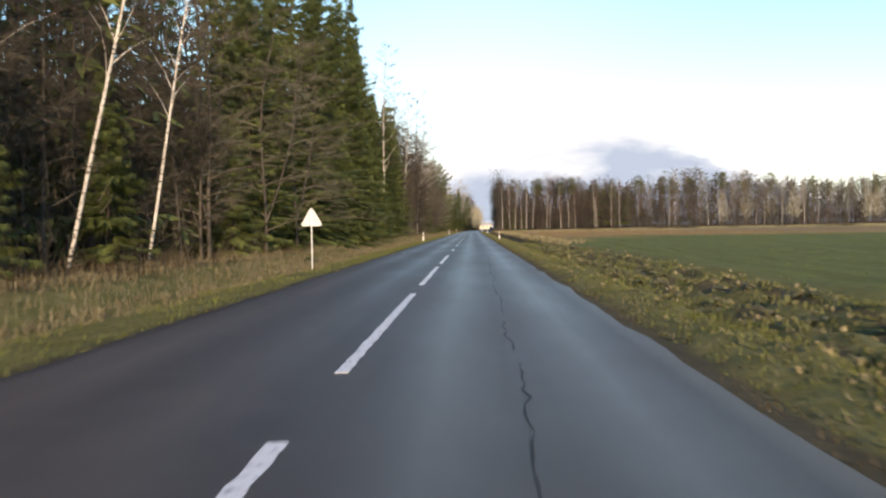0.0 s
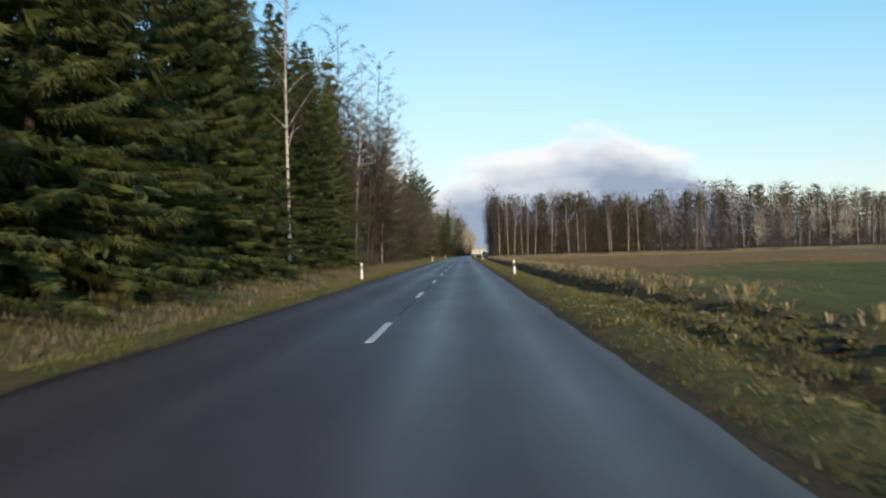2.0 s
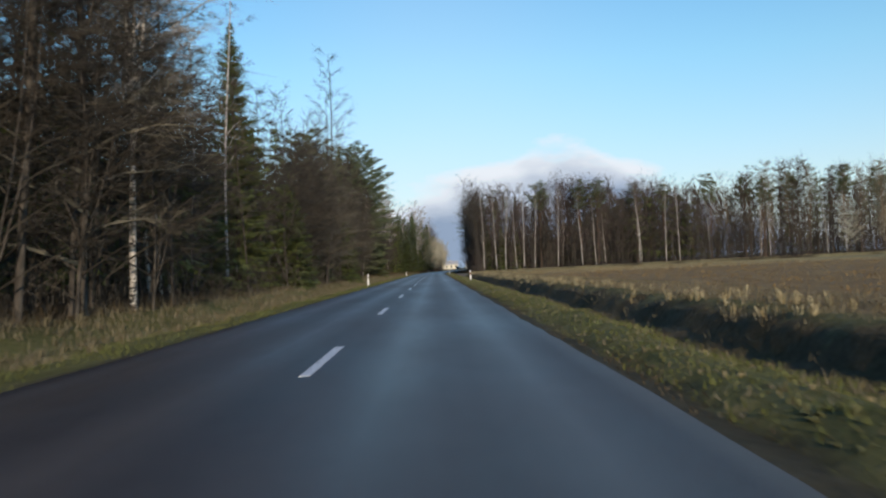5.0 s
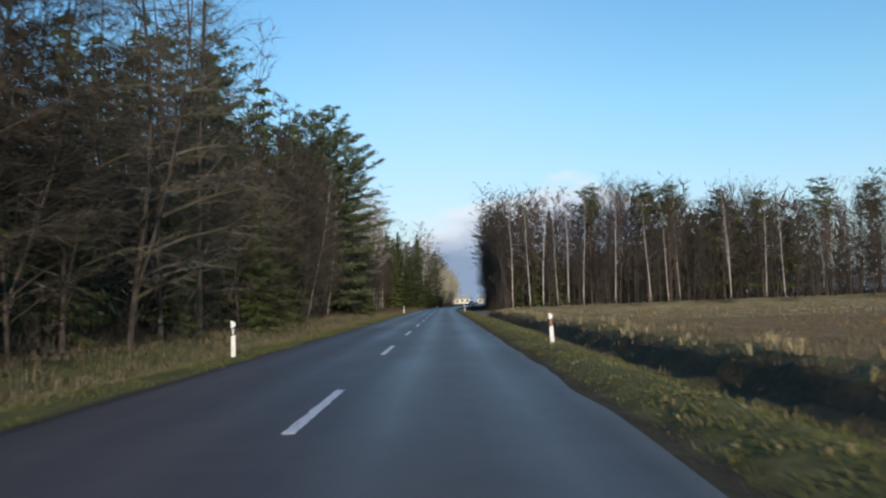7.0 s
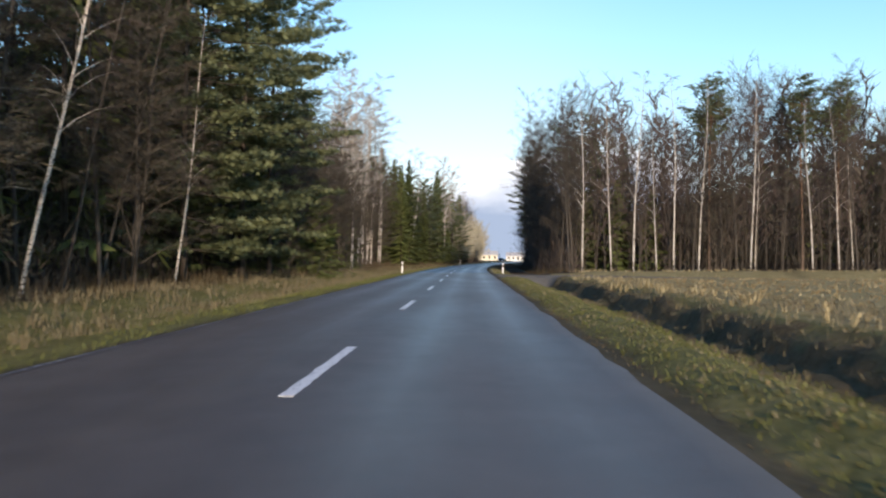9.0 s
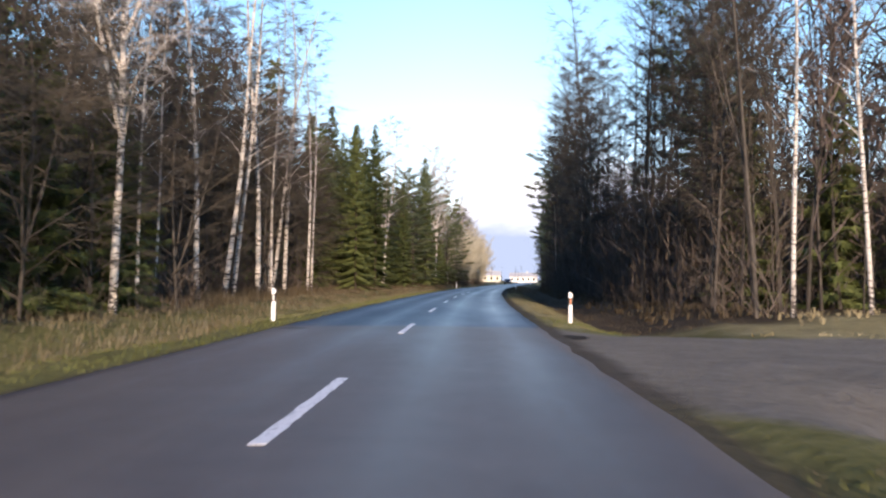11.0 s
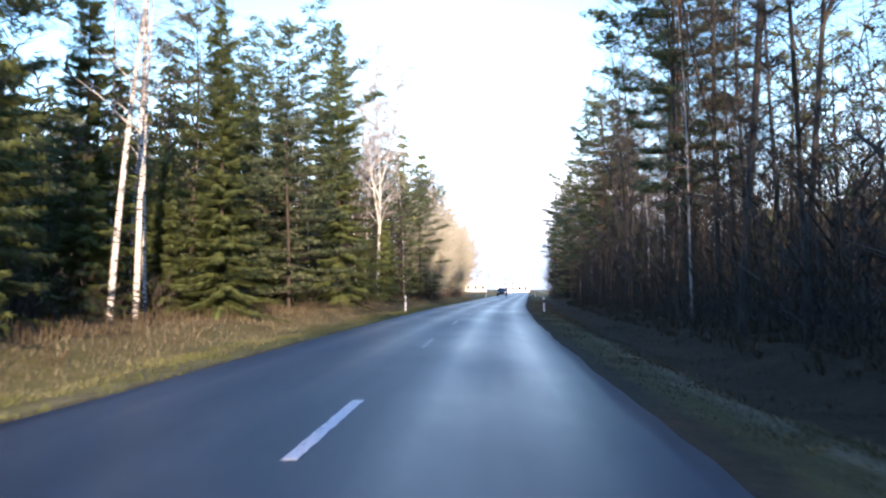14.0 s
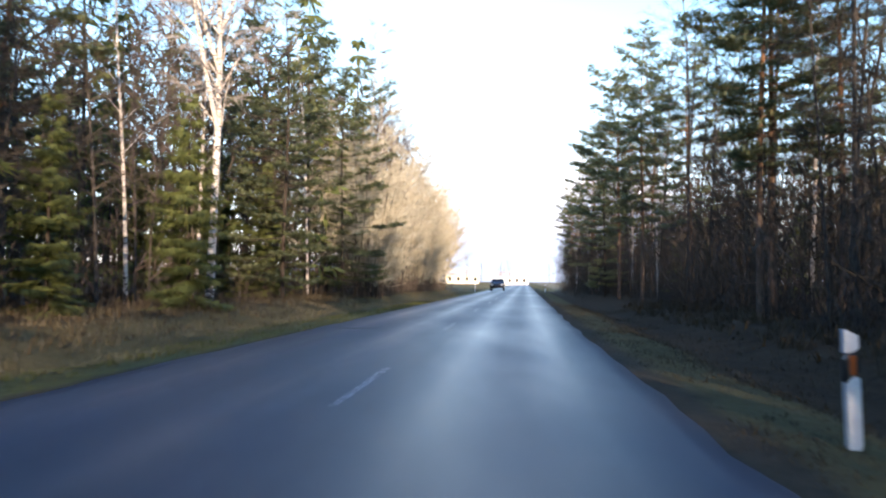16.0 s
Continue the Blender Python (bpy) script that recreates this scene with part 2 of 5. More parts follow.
ro = math_node(t, "SUBTRACT", ro, math_node(t, "MULTIPLY", joint.outputs[0], 0.06))
t.links.new(ro, b.inputs["Roughness"])
bump(t, b, grain, 0.6, 0.006)
M["asphalt"] = m

m, t, b = material("road_paint", 0.6, 0.4)
wear = noise_tex(t, 14.0, 5.0, 0.7)
t.links.new(ramp(t, wear, [(0.33, (0.16, 0.155, 0.15)), (0.47, (0.74, 0.73, 0.71))]), b.inputs["Base Color"])
M["paint"] = m
m, t, b = material("worn_road_paint", 0.6, 0.4)
t.links.new(ramp(t, noise_tex(t, 12.0, 5.0, 0.75), [(0.46, (0.075, 0.080, 0.090)), (0.64, (0.60, 0.60, 0.60))]), b.inputs["Base Color"])
M["worn_paint"] = m

# ground: verge grass, ditch soil, sown field and stubble, forest litter
m, t, b = material("ground", 0.95, 0.1)
uvn = t.nodes.new("ShaderNodeUVMap")
uvn.uv_map = "road"
suv = t.nodes.new("ShaderNodeSeparateXYZ")
t.links.new(uvn.outputs[0], suv.inputs[0])
fine = noise_tex(t, 7.0, 6.0, 0.7)
mid = noise_tex(t, 0.7, 5.0, 0.65)
big = noise_tex(t, 0.06, 4.0, 0.6)
rows = noise_tex(t, 1.0, 4.0, 0.7, stretch=(1.6, 0.06, 1))


def step(v, lo, hi):
    n = t.nodes.new("ShaderNodeMapRange")
    t.links.new(v, n.inputs[0])
    n.inputs[1].default_value, n.inputs[2].default_value = lo, hi
    return n.outputs[0]


wob_u = math_node(t, "ADD", suv.outputs[0], math_node(t, "MULTIPLY", math_node(t, "SUBTRACT", mid, 0.5), 2.4))
near_u = math_node(t, "ADD", suv.outputs[0], math_node(t, "MULTIPLY", math_node(t, "SUBTRACT", mid, 0.5), 0.9))
wob_y = math_node(t, "ADD", suv.outputs[1], math_node(t, "MULTIPLY", math_node(t, "SUBTRACT", big, 0.5), 60.0))
tone = math_node(t, "ADD", math_node(t, "MULTIPLY", fine, 0.55), math_node(t, "MULTIPLY", mid, 0.45))
verge = ramp(t, tone, [(0.3, (0.072, 0.074, 0.022)), (0.5, (0.150, 0.142, 0.050)), (0.7, (0.25, 0.215, 0.100))])
soil = ramp(t, tone, [(0.3, (0.055, 0.038, 0.020)), (0.7, (0.23, 0.165, 0.092))])
crop = ramp(t, math_node(t, "ADD", math_node(t, "MULTIPLY", rows, 0.7), math_node(t, "MULTIPLY", fine, 0.3)),
            [(0.3, (0.082, 0.092, 0.026)), (0.7, (0.172, 0.190, 0.060))])
stub = ramp(t, math_node(t, "ADD", math_node(t, "MULTIPLY", rows, 0.5), math_node(t, "MULTIPLY", tone, 0.5)),
            [(0.3, (0.165, 0.098, 0.042)), (0.5, (0.275, 0.180, 0.080)), (0.7, (0.39, 0.280, 0.130))])
litter = ramp(t, tone, [(0.3, (0.028, 0.020, 0.012)), (0.7, (0.090, 0.065, 0.038))])
gravel = ramp(t, tone, [(0.3, (0.12, 0.105, 0.08)), (0.7, (0.24, 0.215, 0.17))])
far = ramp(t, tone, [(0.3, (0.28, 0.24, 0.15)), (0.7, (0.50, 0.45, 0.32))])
col = mix(t, step(wob_y, 96, 108), crop, stub)
fallow = ramp(t, tone, [(0.3, (0.150, 0.135, 0.060)), (0.5, (0.270, 0.235, 0.110)), (0.7, (0.40, 0.345, 0.185))])
col = mix(t, math_node(t, "MULTIPLY", step(wob_y, 205, 250), 0.8), col, fallow)
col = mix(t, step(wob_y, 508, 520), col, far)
col = mix(t, step(wob_u, 8.6, 7.4), col, verge)
ditch = math_node(t, "MULTIPLY", step(wob_u, 5.4, 6.6), step(wob_u, 7.5, 7.0))
ditch = math_node(t, "MULTIPLY", ditch, step(suv.outputs[1], 281, 277))
ditch = math_node(t, "MULTIPLY", ditch, step(wob_y, 40, 90))
col = mix(t, math_node(t, "MULTIPLY", ditch, 0.85), col, soil)
# soil patches between the turf rows, also painting the shadows of the relief
furrow_shade = math_node(t, "MULTIPLY", step(suv.outputs[0], 4.7, 5.1), step(suv.outputs[0], 7.5, 7.0))
furrow_shade = math_node(t, "MULTIPLY", furrow_shade, step(suv.outputs[1], 90, 70))
furrow_shade = math_node(t, "MULTIPLY", furrow_shade, step(noise_tex(t, 1.4, 4.0, 0.6, stretch=(1, 0.35, 1)), 0.47, 0.55))
col = mix(t, math_node(t, "MULTIPLY", furrow_shade, 0.85), col, soil)
wood_r = math_node(t, "MULTIPLY", step(near_u, 4.7, 5.3), step(wob_y, 292, 300))
wood_r = math_node(t, "MULTIPLY", wood_r, step(wob_y, 550, 535))
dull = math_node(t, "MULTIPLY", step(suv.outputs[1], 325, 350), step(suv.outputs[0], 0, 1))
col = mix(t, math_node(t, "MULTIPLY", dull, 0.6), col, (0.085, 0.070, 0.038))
# brown left verge of the bend, its shade put into the tone as well
brown = math_node(t, "MULTIPLY", step(wob_y, 350, 380), step(wob_u, -3.6, -4.8))
col = mix(t, math_node(t, "MULTIPLY", brown, 0.65), col, (0.125, 0.092, 0.046))
col = mix(t, wood_r, col, litter)
wood_l = math_node(t, "MULTIPLY", step(wob_u, -7.6, -9.2), step(wob_y, 520, 505))
col = mix(t, wood_l, col, litter)
reach = math_node(t, "ADD", suv.outputs[1], math_node(t, "MULTIPLY", math_node(t, "MINIMUM", math_node(t, "SUBTRACT", suv.outputs[0], 3.0), 1.6), 2.2))
reach = math_node(t, "ADD", reach, math_node(t, "MULTIPLY", math_node(t, "SUBTRACT", mid, 0.5), 1.5))
side_road = math_node(t, "MULTIPLY", step(reach, 280.0, 281.0), step(reach, 294.2, 293.2))
side_road = math_node(t, "MULTIPLY", side_road, step(suv.outputs[0], 2.4, 2.8))
col = mix(t, math_node(t, "MULTIPLY", side_road, step(wob_u, 26, 18)), col, gravel)
sand = ramp(t, fine, [(0.3, (0.20, 0.165, 0.11)), (0.7, (0.38, 0.32, 0.23))])
strip_l = math_node(t, "MULTIPLY", step(wob_u, -4.3, -3.6), step(suv.outputs[1], 296, 304))
strip_l = math_node(t, "MULTIPLY", strip_l, step(suv.outputs[1], 368, 356))
strip_l = math_node(t, "MULTIPLY", strip_l, step(suv.outputs[0], 0, -1))
inset_u = math_node(t, "SUBTRACT", near_u, math_node(t, "MULTIPLY", step(suv.outputs[1], 322, 342), 0.75))
strip_r = math_node(t, "MULTIPLY", step(inset_u, 3.3, 3.6), step(near_u, 5.1, 4.6))
strip_r = math_node(t, "MULTIPLY", strip_r, math_node(t, "MULTIPLY", step(suv.outputs[1], 292, 294), step(suv.outputs[1], 376, 356)))
col = mix(t, math_node(t, "MULTIPLY", math_node(t, "MAXIMUM", strip_l, strip_r), 0.38), col, sand)
edge = math_node(t, "ABSOLUTE", math_node(t, "ADD", suv.outputs[0], math_node(t, "MULTIPLY", math_node(t, "SUBTRACT", mid, 0.5), 0.7)))
shoulder = ramp(t, tone, [(0.3, (0.030, 0.025, 0.018)), (0.7, (0.092, 0.076, 0.054))])
inner = math_node(t, "SUBTRACT", edge, math_node(t, "MULTIPLY", step(suv.outputs[0], 0, 1), 0.16))
col = mix(t, math_node(t, "MULTIPLY", step(inner, 3.5, 3.2), 0.85), col, shoulder)
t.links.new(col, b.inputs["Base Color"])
bump(t, b, math_node(t, "ADD", fine, math_node(t, "MULTIPLY", mid, 2.0)), 1.0, 0.08)
M["ground"] = m


def plain(name, colour, rough=0.6, spec=0.4, metal=0.0, vary=0.12, scale=6.0):
    m, t, b = material(name, rough, spec)
    lo = tuple(c * (1 - vary) for c in colour)
    hi = tuple(min(1, c * (1 + vary)) for c in colour)
    t.links.new(ramp(t, noise_tex(t, scale, 5.0, 0.7), [(0.35, lo), (0.65, hi)]), b.inputs["Base Color"])
    b.inputs["Metallic"].default_value = metal
    return m


M["post_white"] = plain("white_plastic", (0.74, 0.74, 0.72), 0.5)
M["post_black"] = plain("black_plastic", (0.025, 0.024, 0.023), 0.5)
M["reflector"] = plain("orange_reflector", (0.36, 0.09, 0.025), 0.25, 0.6)
M["pale_reflector"] = plain("pale_reflector", (0.60, 0.60, 0.58), 0.2, 0.6)
M["galv"] = plain("galvanised_steel", (0.55, 0.56, 0.57), 0.45, 0.5, 0.7)
M["sign_back"] = plain("bare_aluminium", (0.44, 0.45, 0.46), 0.5, 0.5, 0.15)
M["car_paint"] = plain("dark_car_paint", (0.03, 0.032, 0.036), 0.25, 0.6)
M["glass"] = plain("dark_glass", (0.02, 0.024, 0.028), 0.08, 0.6)
M["rubber"] = plain("tyre_rubber", (0.02, 0.02, 0.02), 0.85, 0.2)
M["lamp_glass"] = plain("lamp_glass", (0.75, 0.75, 0.72), 0.15, 0.6)
M["house_wall"] = plain("yellow_plaster", (0.64, 0.59, 0.46), 0.9, 0.2)
M["pale_wall"] = plain("pale_plaster", (0.70, 0.68, 0.63), 0.9, 0.2)
M["roof"] = plain("grey_roof", (0.40, 0.39, 0.38), 0.8, 0.2)


# ---- mesh helpers ----
class Shell:
    """Vertices and faces of one mesh."""

    def __init__(self):
        self.v, self.f = [], []

    def face(self, *pts):
        n = len(self.v)
        self.v.extend(tuple(p) for p in pts)
        self.f.append(tuple(range(n, n + len(pts))))

    def tube(self, pts, radii, sides):
        base = len(self.v)
        k = len(pts)
        for i, (p, r) in enumerate(zip(pts, radii)):
            d = (pts[min(i + 1, k - 1)] - pts[max(i - 1, 0)]).normalized()
            a = d.orthogonal().normalized()
            c = d.cross(a)
            for s in range(sides):
                w = 2 * math.pi * s / sides
                self.v.append(tuple(p + (a * math.cos(w) + c * math.sin(w)) * r))
        for i in range(k - 1):
            for s in range(sides):
                s2 = (s + 1) % sides
                self.f.append((base + i * sides + s, base + i * sides + s2, base + (i + 1) * sides + s2, base + (i + 1) * sides + s))

    def sliver(self, a, b, width, rng):
        """A thin twig or blade from a to b that ends in a point."""
        d = b - a
        s = d.cross(Vector((rng.uniform(-1, 1), rng.uniform(-1, 1), rng.uniform(-1, 1))))
        if s.length < 1e-6:
            return
        s = s.normalized() * width / 2
        self.face(a - s, a + s, b)

    def spray(self, a, b, width, up):
        """A small diamond of needles from a to b."""
        s = (b - a).cross(up)
        if s.length < 1e-6:
            return
        s = s.normalized() * width / 2
        c = a.lerp(b, 0.55)
        self.face(a, c + s, b, c - s)

    def fan(self, a, b, width, up):
        """Three slender fingers of needles that part from a towards b."""
        s = (b - a).cross(up)
        if s.length < 1e-6:
            return
        s = s.normalized() * width
        c = a.lerp(b, 0.35)
        n = len(self.v)
        self.v.extend(tuple(p) for p in (a + s * .5, a - s * .5, b, a.lerp(b, .8) + s * 1.9, a.lerp(b, .7) - s * 2.0, c + s * .5, c - s * .5))
        self.f.extend(((n, n + 2, n + 1), (n, n + 5, n + 3), (n + 1, n + 4, n + 6)))

    def mesh(self, name, mat, smooth=False):
        me = bpy.data.meshes.new(name)
        me.from_pydata(self.v, [], self.f)
        me.materials.append(mat)
        if smooth:
            me.polygons.foreach_set("use_smooth", [True] * len(me.polygons))
        me.update()
        return me


def part(name, bm, mat, parent, label="", smooth=False):
    me = bpy.data.meshes.new(name)
    bm.to_mesh(me)
    bm.free()
    me.materials.append(mat)
    if smooth:
        me.polygons.foreach_set("use_smooth", [True] * len(me.polygons))
    ob = new(name, me)
    ob.parent = parent
    return tagged(ob, label)


def box_bm(x0, x1, y0, y1, z0, z1, bevel=0.0):
    bm = bmesh.new()
    bmesh.ops.create_cube(bm, size=1)
    for v in bm.verts:
        v.co = Vector(((x0 + x1) / 2 + v.co.x * (x1 - x0), (y0 + y1) / 2 + v.co.y * (y1 - y0), (z0 + z1) / 2 + v.co.z * (z1 - z0)))
    if bevel:
        bmesh.ops.bevel(bm, geom=list(bm.edges), offset=bevel, segments=2, affect="EDGES", profile=0.7)
    return bm


# ---- ground and road ----
def lerp_table(table, v):
    if v <= table[0][0]:
        return table[0][1]
    for (a, fa), (b, fb) in zip(table, table[1:]):
        if v <= b:
            return fa + (fb - fa) * (v - a) / (b - a)
    return table[-1][1]


RIGHT_FIELD = [(2.8, -0.06), (3.1, -0.04), (3.45, -0.14), (3.6, -0.11), (3.85, -0.02), (4.3, -0.03), (4.7, -0.14), (5.1, -0.36), (5.6, -0.56), (6.6, -0.68), (6.95, -0.10), (7.4, 0.06), (12, -0.02), (60, 0.0), (200, 0.0), (600, 0.4)]
RIGHT_WOOD = [(2.8, -0.06), (3.1, -0.03), (4.4, -0.12), (5.6, -0.5), (6.6, -0.55), (8.5, -0.1), (12, 0.1), (60, 0.4), (200, 0.6), (600, 0.9)]
LEFT = [(2.8, -0.06), (3.2, -0.03), (4.4, -0.12), (5.6, -0.30), (6.6, -0.28), (8.0, 0.10), (12, 0.25), (60, 0.4), (200, 0.6), (600, 0.6)]


def ground_z(u, y):
    a = abs(u)
    if u < 0:
        z = lerp_table(LEFT, a)
    else:
        k = min(1, max(0, (y - 278) / 14))
        z = lerp_table(RIGHT_FIELD, a) * (1 - k) + lerp_table(RIGHT_WOOD, a) * k
        if 4.0 < a < 7.7 and y < 88:   # turned rows of turf before the ditch begins
            rough = min(1, max(0, (88 - y) / 25)) * min(1, (a - 4.0) / 0.4, (7.7 - a) / 0.4)
            row_u = a + 0.22 * noise.noise((0, y * 0.12, 3)) + 0.10 * noise.noise((0, y * 0.5, 6))
            turf = -0.13 + 0.12 * math.cos(6.283 * (row_u - 4.25) / 0.98) + 0.16 * noise.noise((u * 1.5, y * 0.9, 3)) + 0.10 * noise.noise((u * 3.1, y * 2.3, 8))
            z = z * (1 - rough) + turf * rough
        if 278 < y < 294:   # gravel side road over the ditch
            b = min(1, (y - 278) / 3, (294 - y) / 3)
            if a > 3:
                z = z * (1 - b) + b * (-0.06 - 0.01 * (a - 3))
    if 4.6 < u < 7.4 and 70 < y < 278:
        z += 0.12 * noise.noise((u * 1.6, y * .55, 11)) + 0.07 * noise.noise((u * 3.1, y * 1.6, 12))
    if 3.4 < u < 5.0 and y < 276:
        z += 0.10 * max(0.0, noise.noise((u * 1.5, y * 0.9, 31))) + 0.06 * noise.noise((u * 3.0, y * 2.2, 32))
    if a > 3.4:
        z += min(1, (a - 3.4) / 1.6) * (0.11 * noise.noise((u * 0.35, y * 0.22, 0)) + 0.05 * noise.noise((u * 1.4, y * 1.1, 5)))
    return z


US = sorted({s * a for s in (-1, 1) for a in (0, 2.8, 3.0, 3.2, 3.5, 3.8, 4.1, 4.6, 5.0, 5.4, 5.8, 6.25, 6.7, 7.05, 7.4, 7.85, 8.3, 8.65, 9, 10, 11, 12, 14, 17, 21, 27, 36, 50, 70, 100, 140, 200, 320, 600, 1200, 2500)} | {4.3, 4.45, 4.8, 5.2, 5.6, 6.0, 6.45, 6.9, 7.2})
YS = [-1500, -500, -200, -100, -60] + [-50 + 1.5 * i for i in range(33)] + [0.5 + 0.6 * i for i in range(467)] + [281 + 1.5 * i for i in range(100)] + [440, 450, 460, 475, 490, 510, 535, 560, 600, 650, 720, 800, 950, 1200, 1700, 2500]


def sheet(name, us, ys, zf, mat, skirt=None):
    verts = [(cx(y) + u, y, zf(u, y)) for y in ys for u in us]
    n = len(us)
    faces = [(j * n + i, j * n + i + 1, (j + 1) * n + i + 1, (j + 1) * n + i) for j in range(len(ys) - 1) for i in range(n - 1)]
    me = bpy.data.meshes.new(name)
    me.from_pydata(verts, [], faces)
    uv = me.uv_layers.new(name="road")
    flat = [(u, y) for y in ys for u in us]
    for loop in me.loops:
        uv.data[loop.index].uv = flat[loop.vertex_index]
    me.materials.append(mat)
    me.polygons.foreach_set("use_smooth", [True] * len(me.polygons))
    return new(name, me)


ground = tagged(sheet("ground", US, YS, ground_z, M["ground"]), "grassy verge, ditch, fields and forest floor beside the road", "ground", kind="structure")


def road_half(y, side):
    return 3.05 + 0.08 * noise.noise((side * 7, y * 0.35, 2)) + 0.09 * noise.noise((side * 7, y * 1.3, 9))


RU = [-3.1, -2.8, -2.2, -1.5, -0.8, 0, 0.8, 1.5, 2.2, 2.8, 3.1]
RY = [-60 + 1.0 * i for i in range(520)] + [460 + 10 * i for i in range(40)]


def build_road():
    verts, flat = [], []
    for y in RY:
        for u in RU:
            w = u if abs(u) < 3.0 else math.copysign(road_half(y, math.copysign(1, u)), u)
            verts.append((cx(y) + w, y, 0.03 - 0.008 * abs(w)))
            flat.append((w, y))
    n = len(RU)
    faces = [(j * n + i, j * n + i + 1, (j + 1) * n + i + 1, (j + 1) * n + i) for j in range(len(RY) - 1) for i in range(n - 1)]
    # worn edge that drops to the verge
    for i, du in ((0, -0.05), (n - 1, 0.05)):
        base = len(verts)
        for j, y in enumerate(RY):
            x, yy, z = verts[j * n + i]
            verts.append((x + du, yy, -0.10))
            flat.append((flat[j * n + i][0] + du, y))
        for j in range(len(RY) - 1):
            q = (j * n + i, (j + 1) * n + i, base + j + 1, base + j)
            faces.append(q if i == 0 else q[::-1])
    me = bpy.data.meshes.new("road")
    me.from_pydata(verts, [], faces)
    uv = me.uv_layers.new(name="road")
    for loop in me.loops:
        uv.data[loop.index].uv = flat[loop.vertex_index]
    me.materials.append(M["asphalt"])
    me.polygons.foreach_set("use_smooth", [True] * len(me.polygons))
    return tagged(new("road", me), "damp grey-blue asphalt country road with worn edges", "road", kind="structure")


road = build_road()


def road_z(u):
    return 0.03 - 0.008 * abs(u)


def dash_mesh(length, w=0.06):
    sh = Shell()
    k = int(length * 7)
    rng = random.Random(int(length * 10))
    pts = [(-w + rng.uniform(-.012, .010), w + rng.uniform(-.010, .012), length * i / k) for i in range(k + 1)]
    for (a, b, y), (c, d, y2) in zip(pts, pts[1:]):
        sh.face((a, y, 0.0), (b, y, 0.0), (d, y2, 0.0), (c, y2, 0.0))
    for (x0, y0), (x1, y1) in (((-w, 0), (w, 0)), ((w, length), (-w, length))):
        sh.face((x0, y0, -0.006), (x1, y1, -0.006), (x1, y1, 0), (x0, y0, 0))
    return sh.mesh("lane_dash", M["paint"] if w > 0.05 else M["worn_paint"])


marks = [(-3.0, 9.1), (8.53, 9.06), (20.1, 8.9), (31.49, 9.27)]
marks += [(0.89 + 12 * k, 3.9 if 15 <= k < 29 else 1.3 if k == 32 else 3.37) for k in range(4, 60)]
dash_meshes = {}
for y, length in marks:
    worn = y > 352
    if (length, worn) not in dash_meshes:
        dash_meshes[length, worn] = dash_mesh(length, 0.042 if worn else 0.06)
    d = new("lane_dash", dash_meshes[length, worn])
    d.parent = road
    d.matrix_basis = pose(cx(y), y, 0.034, 0, 0, -math.degrees(math.atan((cx(y + length) - cx(y)) / length)))

# ---- trees ----
Z = Vector((0, 0, 1))


def trunk_line(rng, h, lean=0.02, crook=0.15, n=8):
    ax, ay = rng.uniform(-lean, lean), rng.uniform(-lean, lean)
    p1, p2 = rng.uniform(0, 6), rng.uniform(0, 6)
    pts = []
    for i in range(n + 1):
        s = i / n
        z = h * s
        pts.append(Vector((ax * z + crook * math.sin(p1 + s * 5) * s, ay * z + crook * math.sin(p2 + s * 4) * s, z - (0.3 if i == 0 else 0))))
    return pts


def along(pts, s):
    f = s * (len(pts) - 1)
    i = min(int(f), len(pts) - 2)
    return pts[i].lerp(pts[i + 1], f - i)


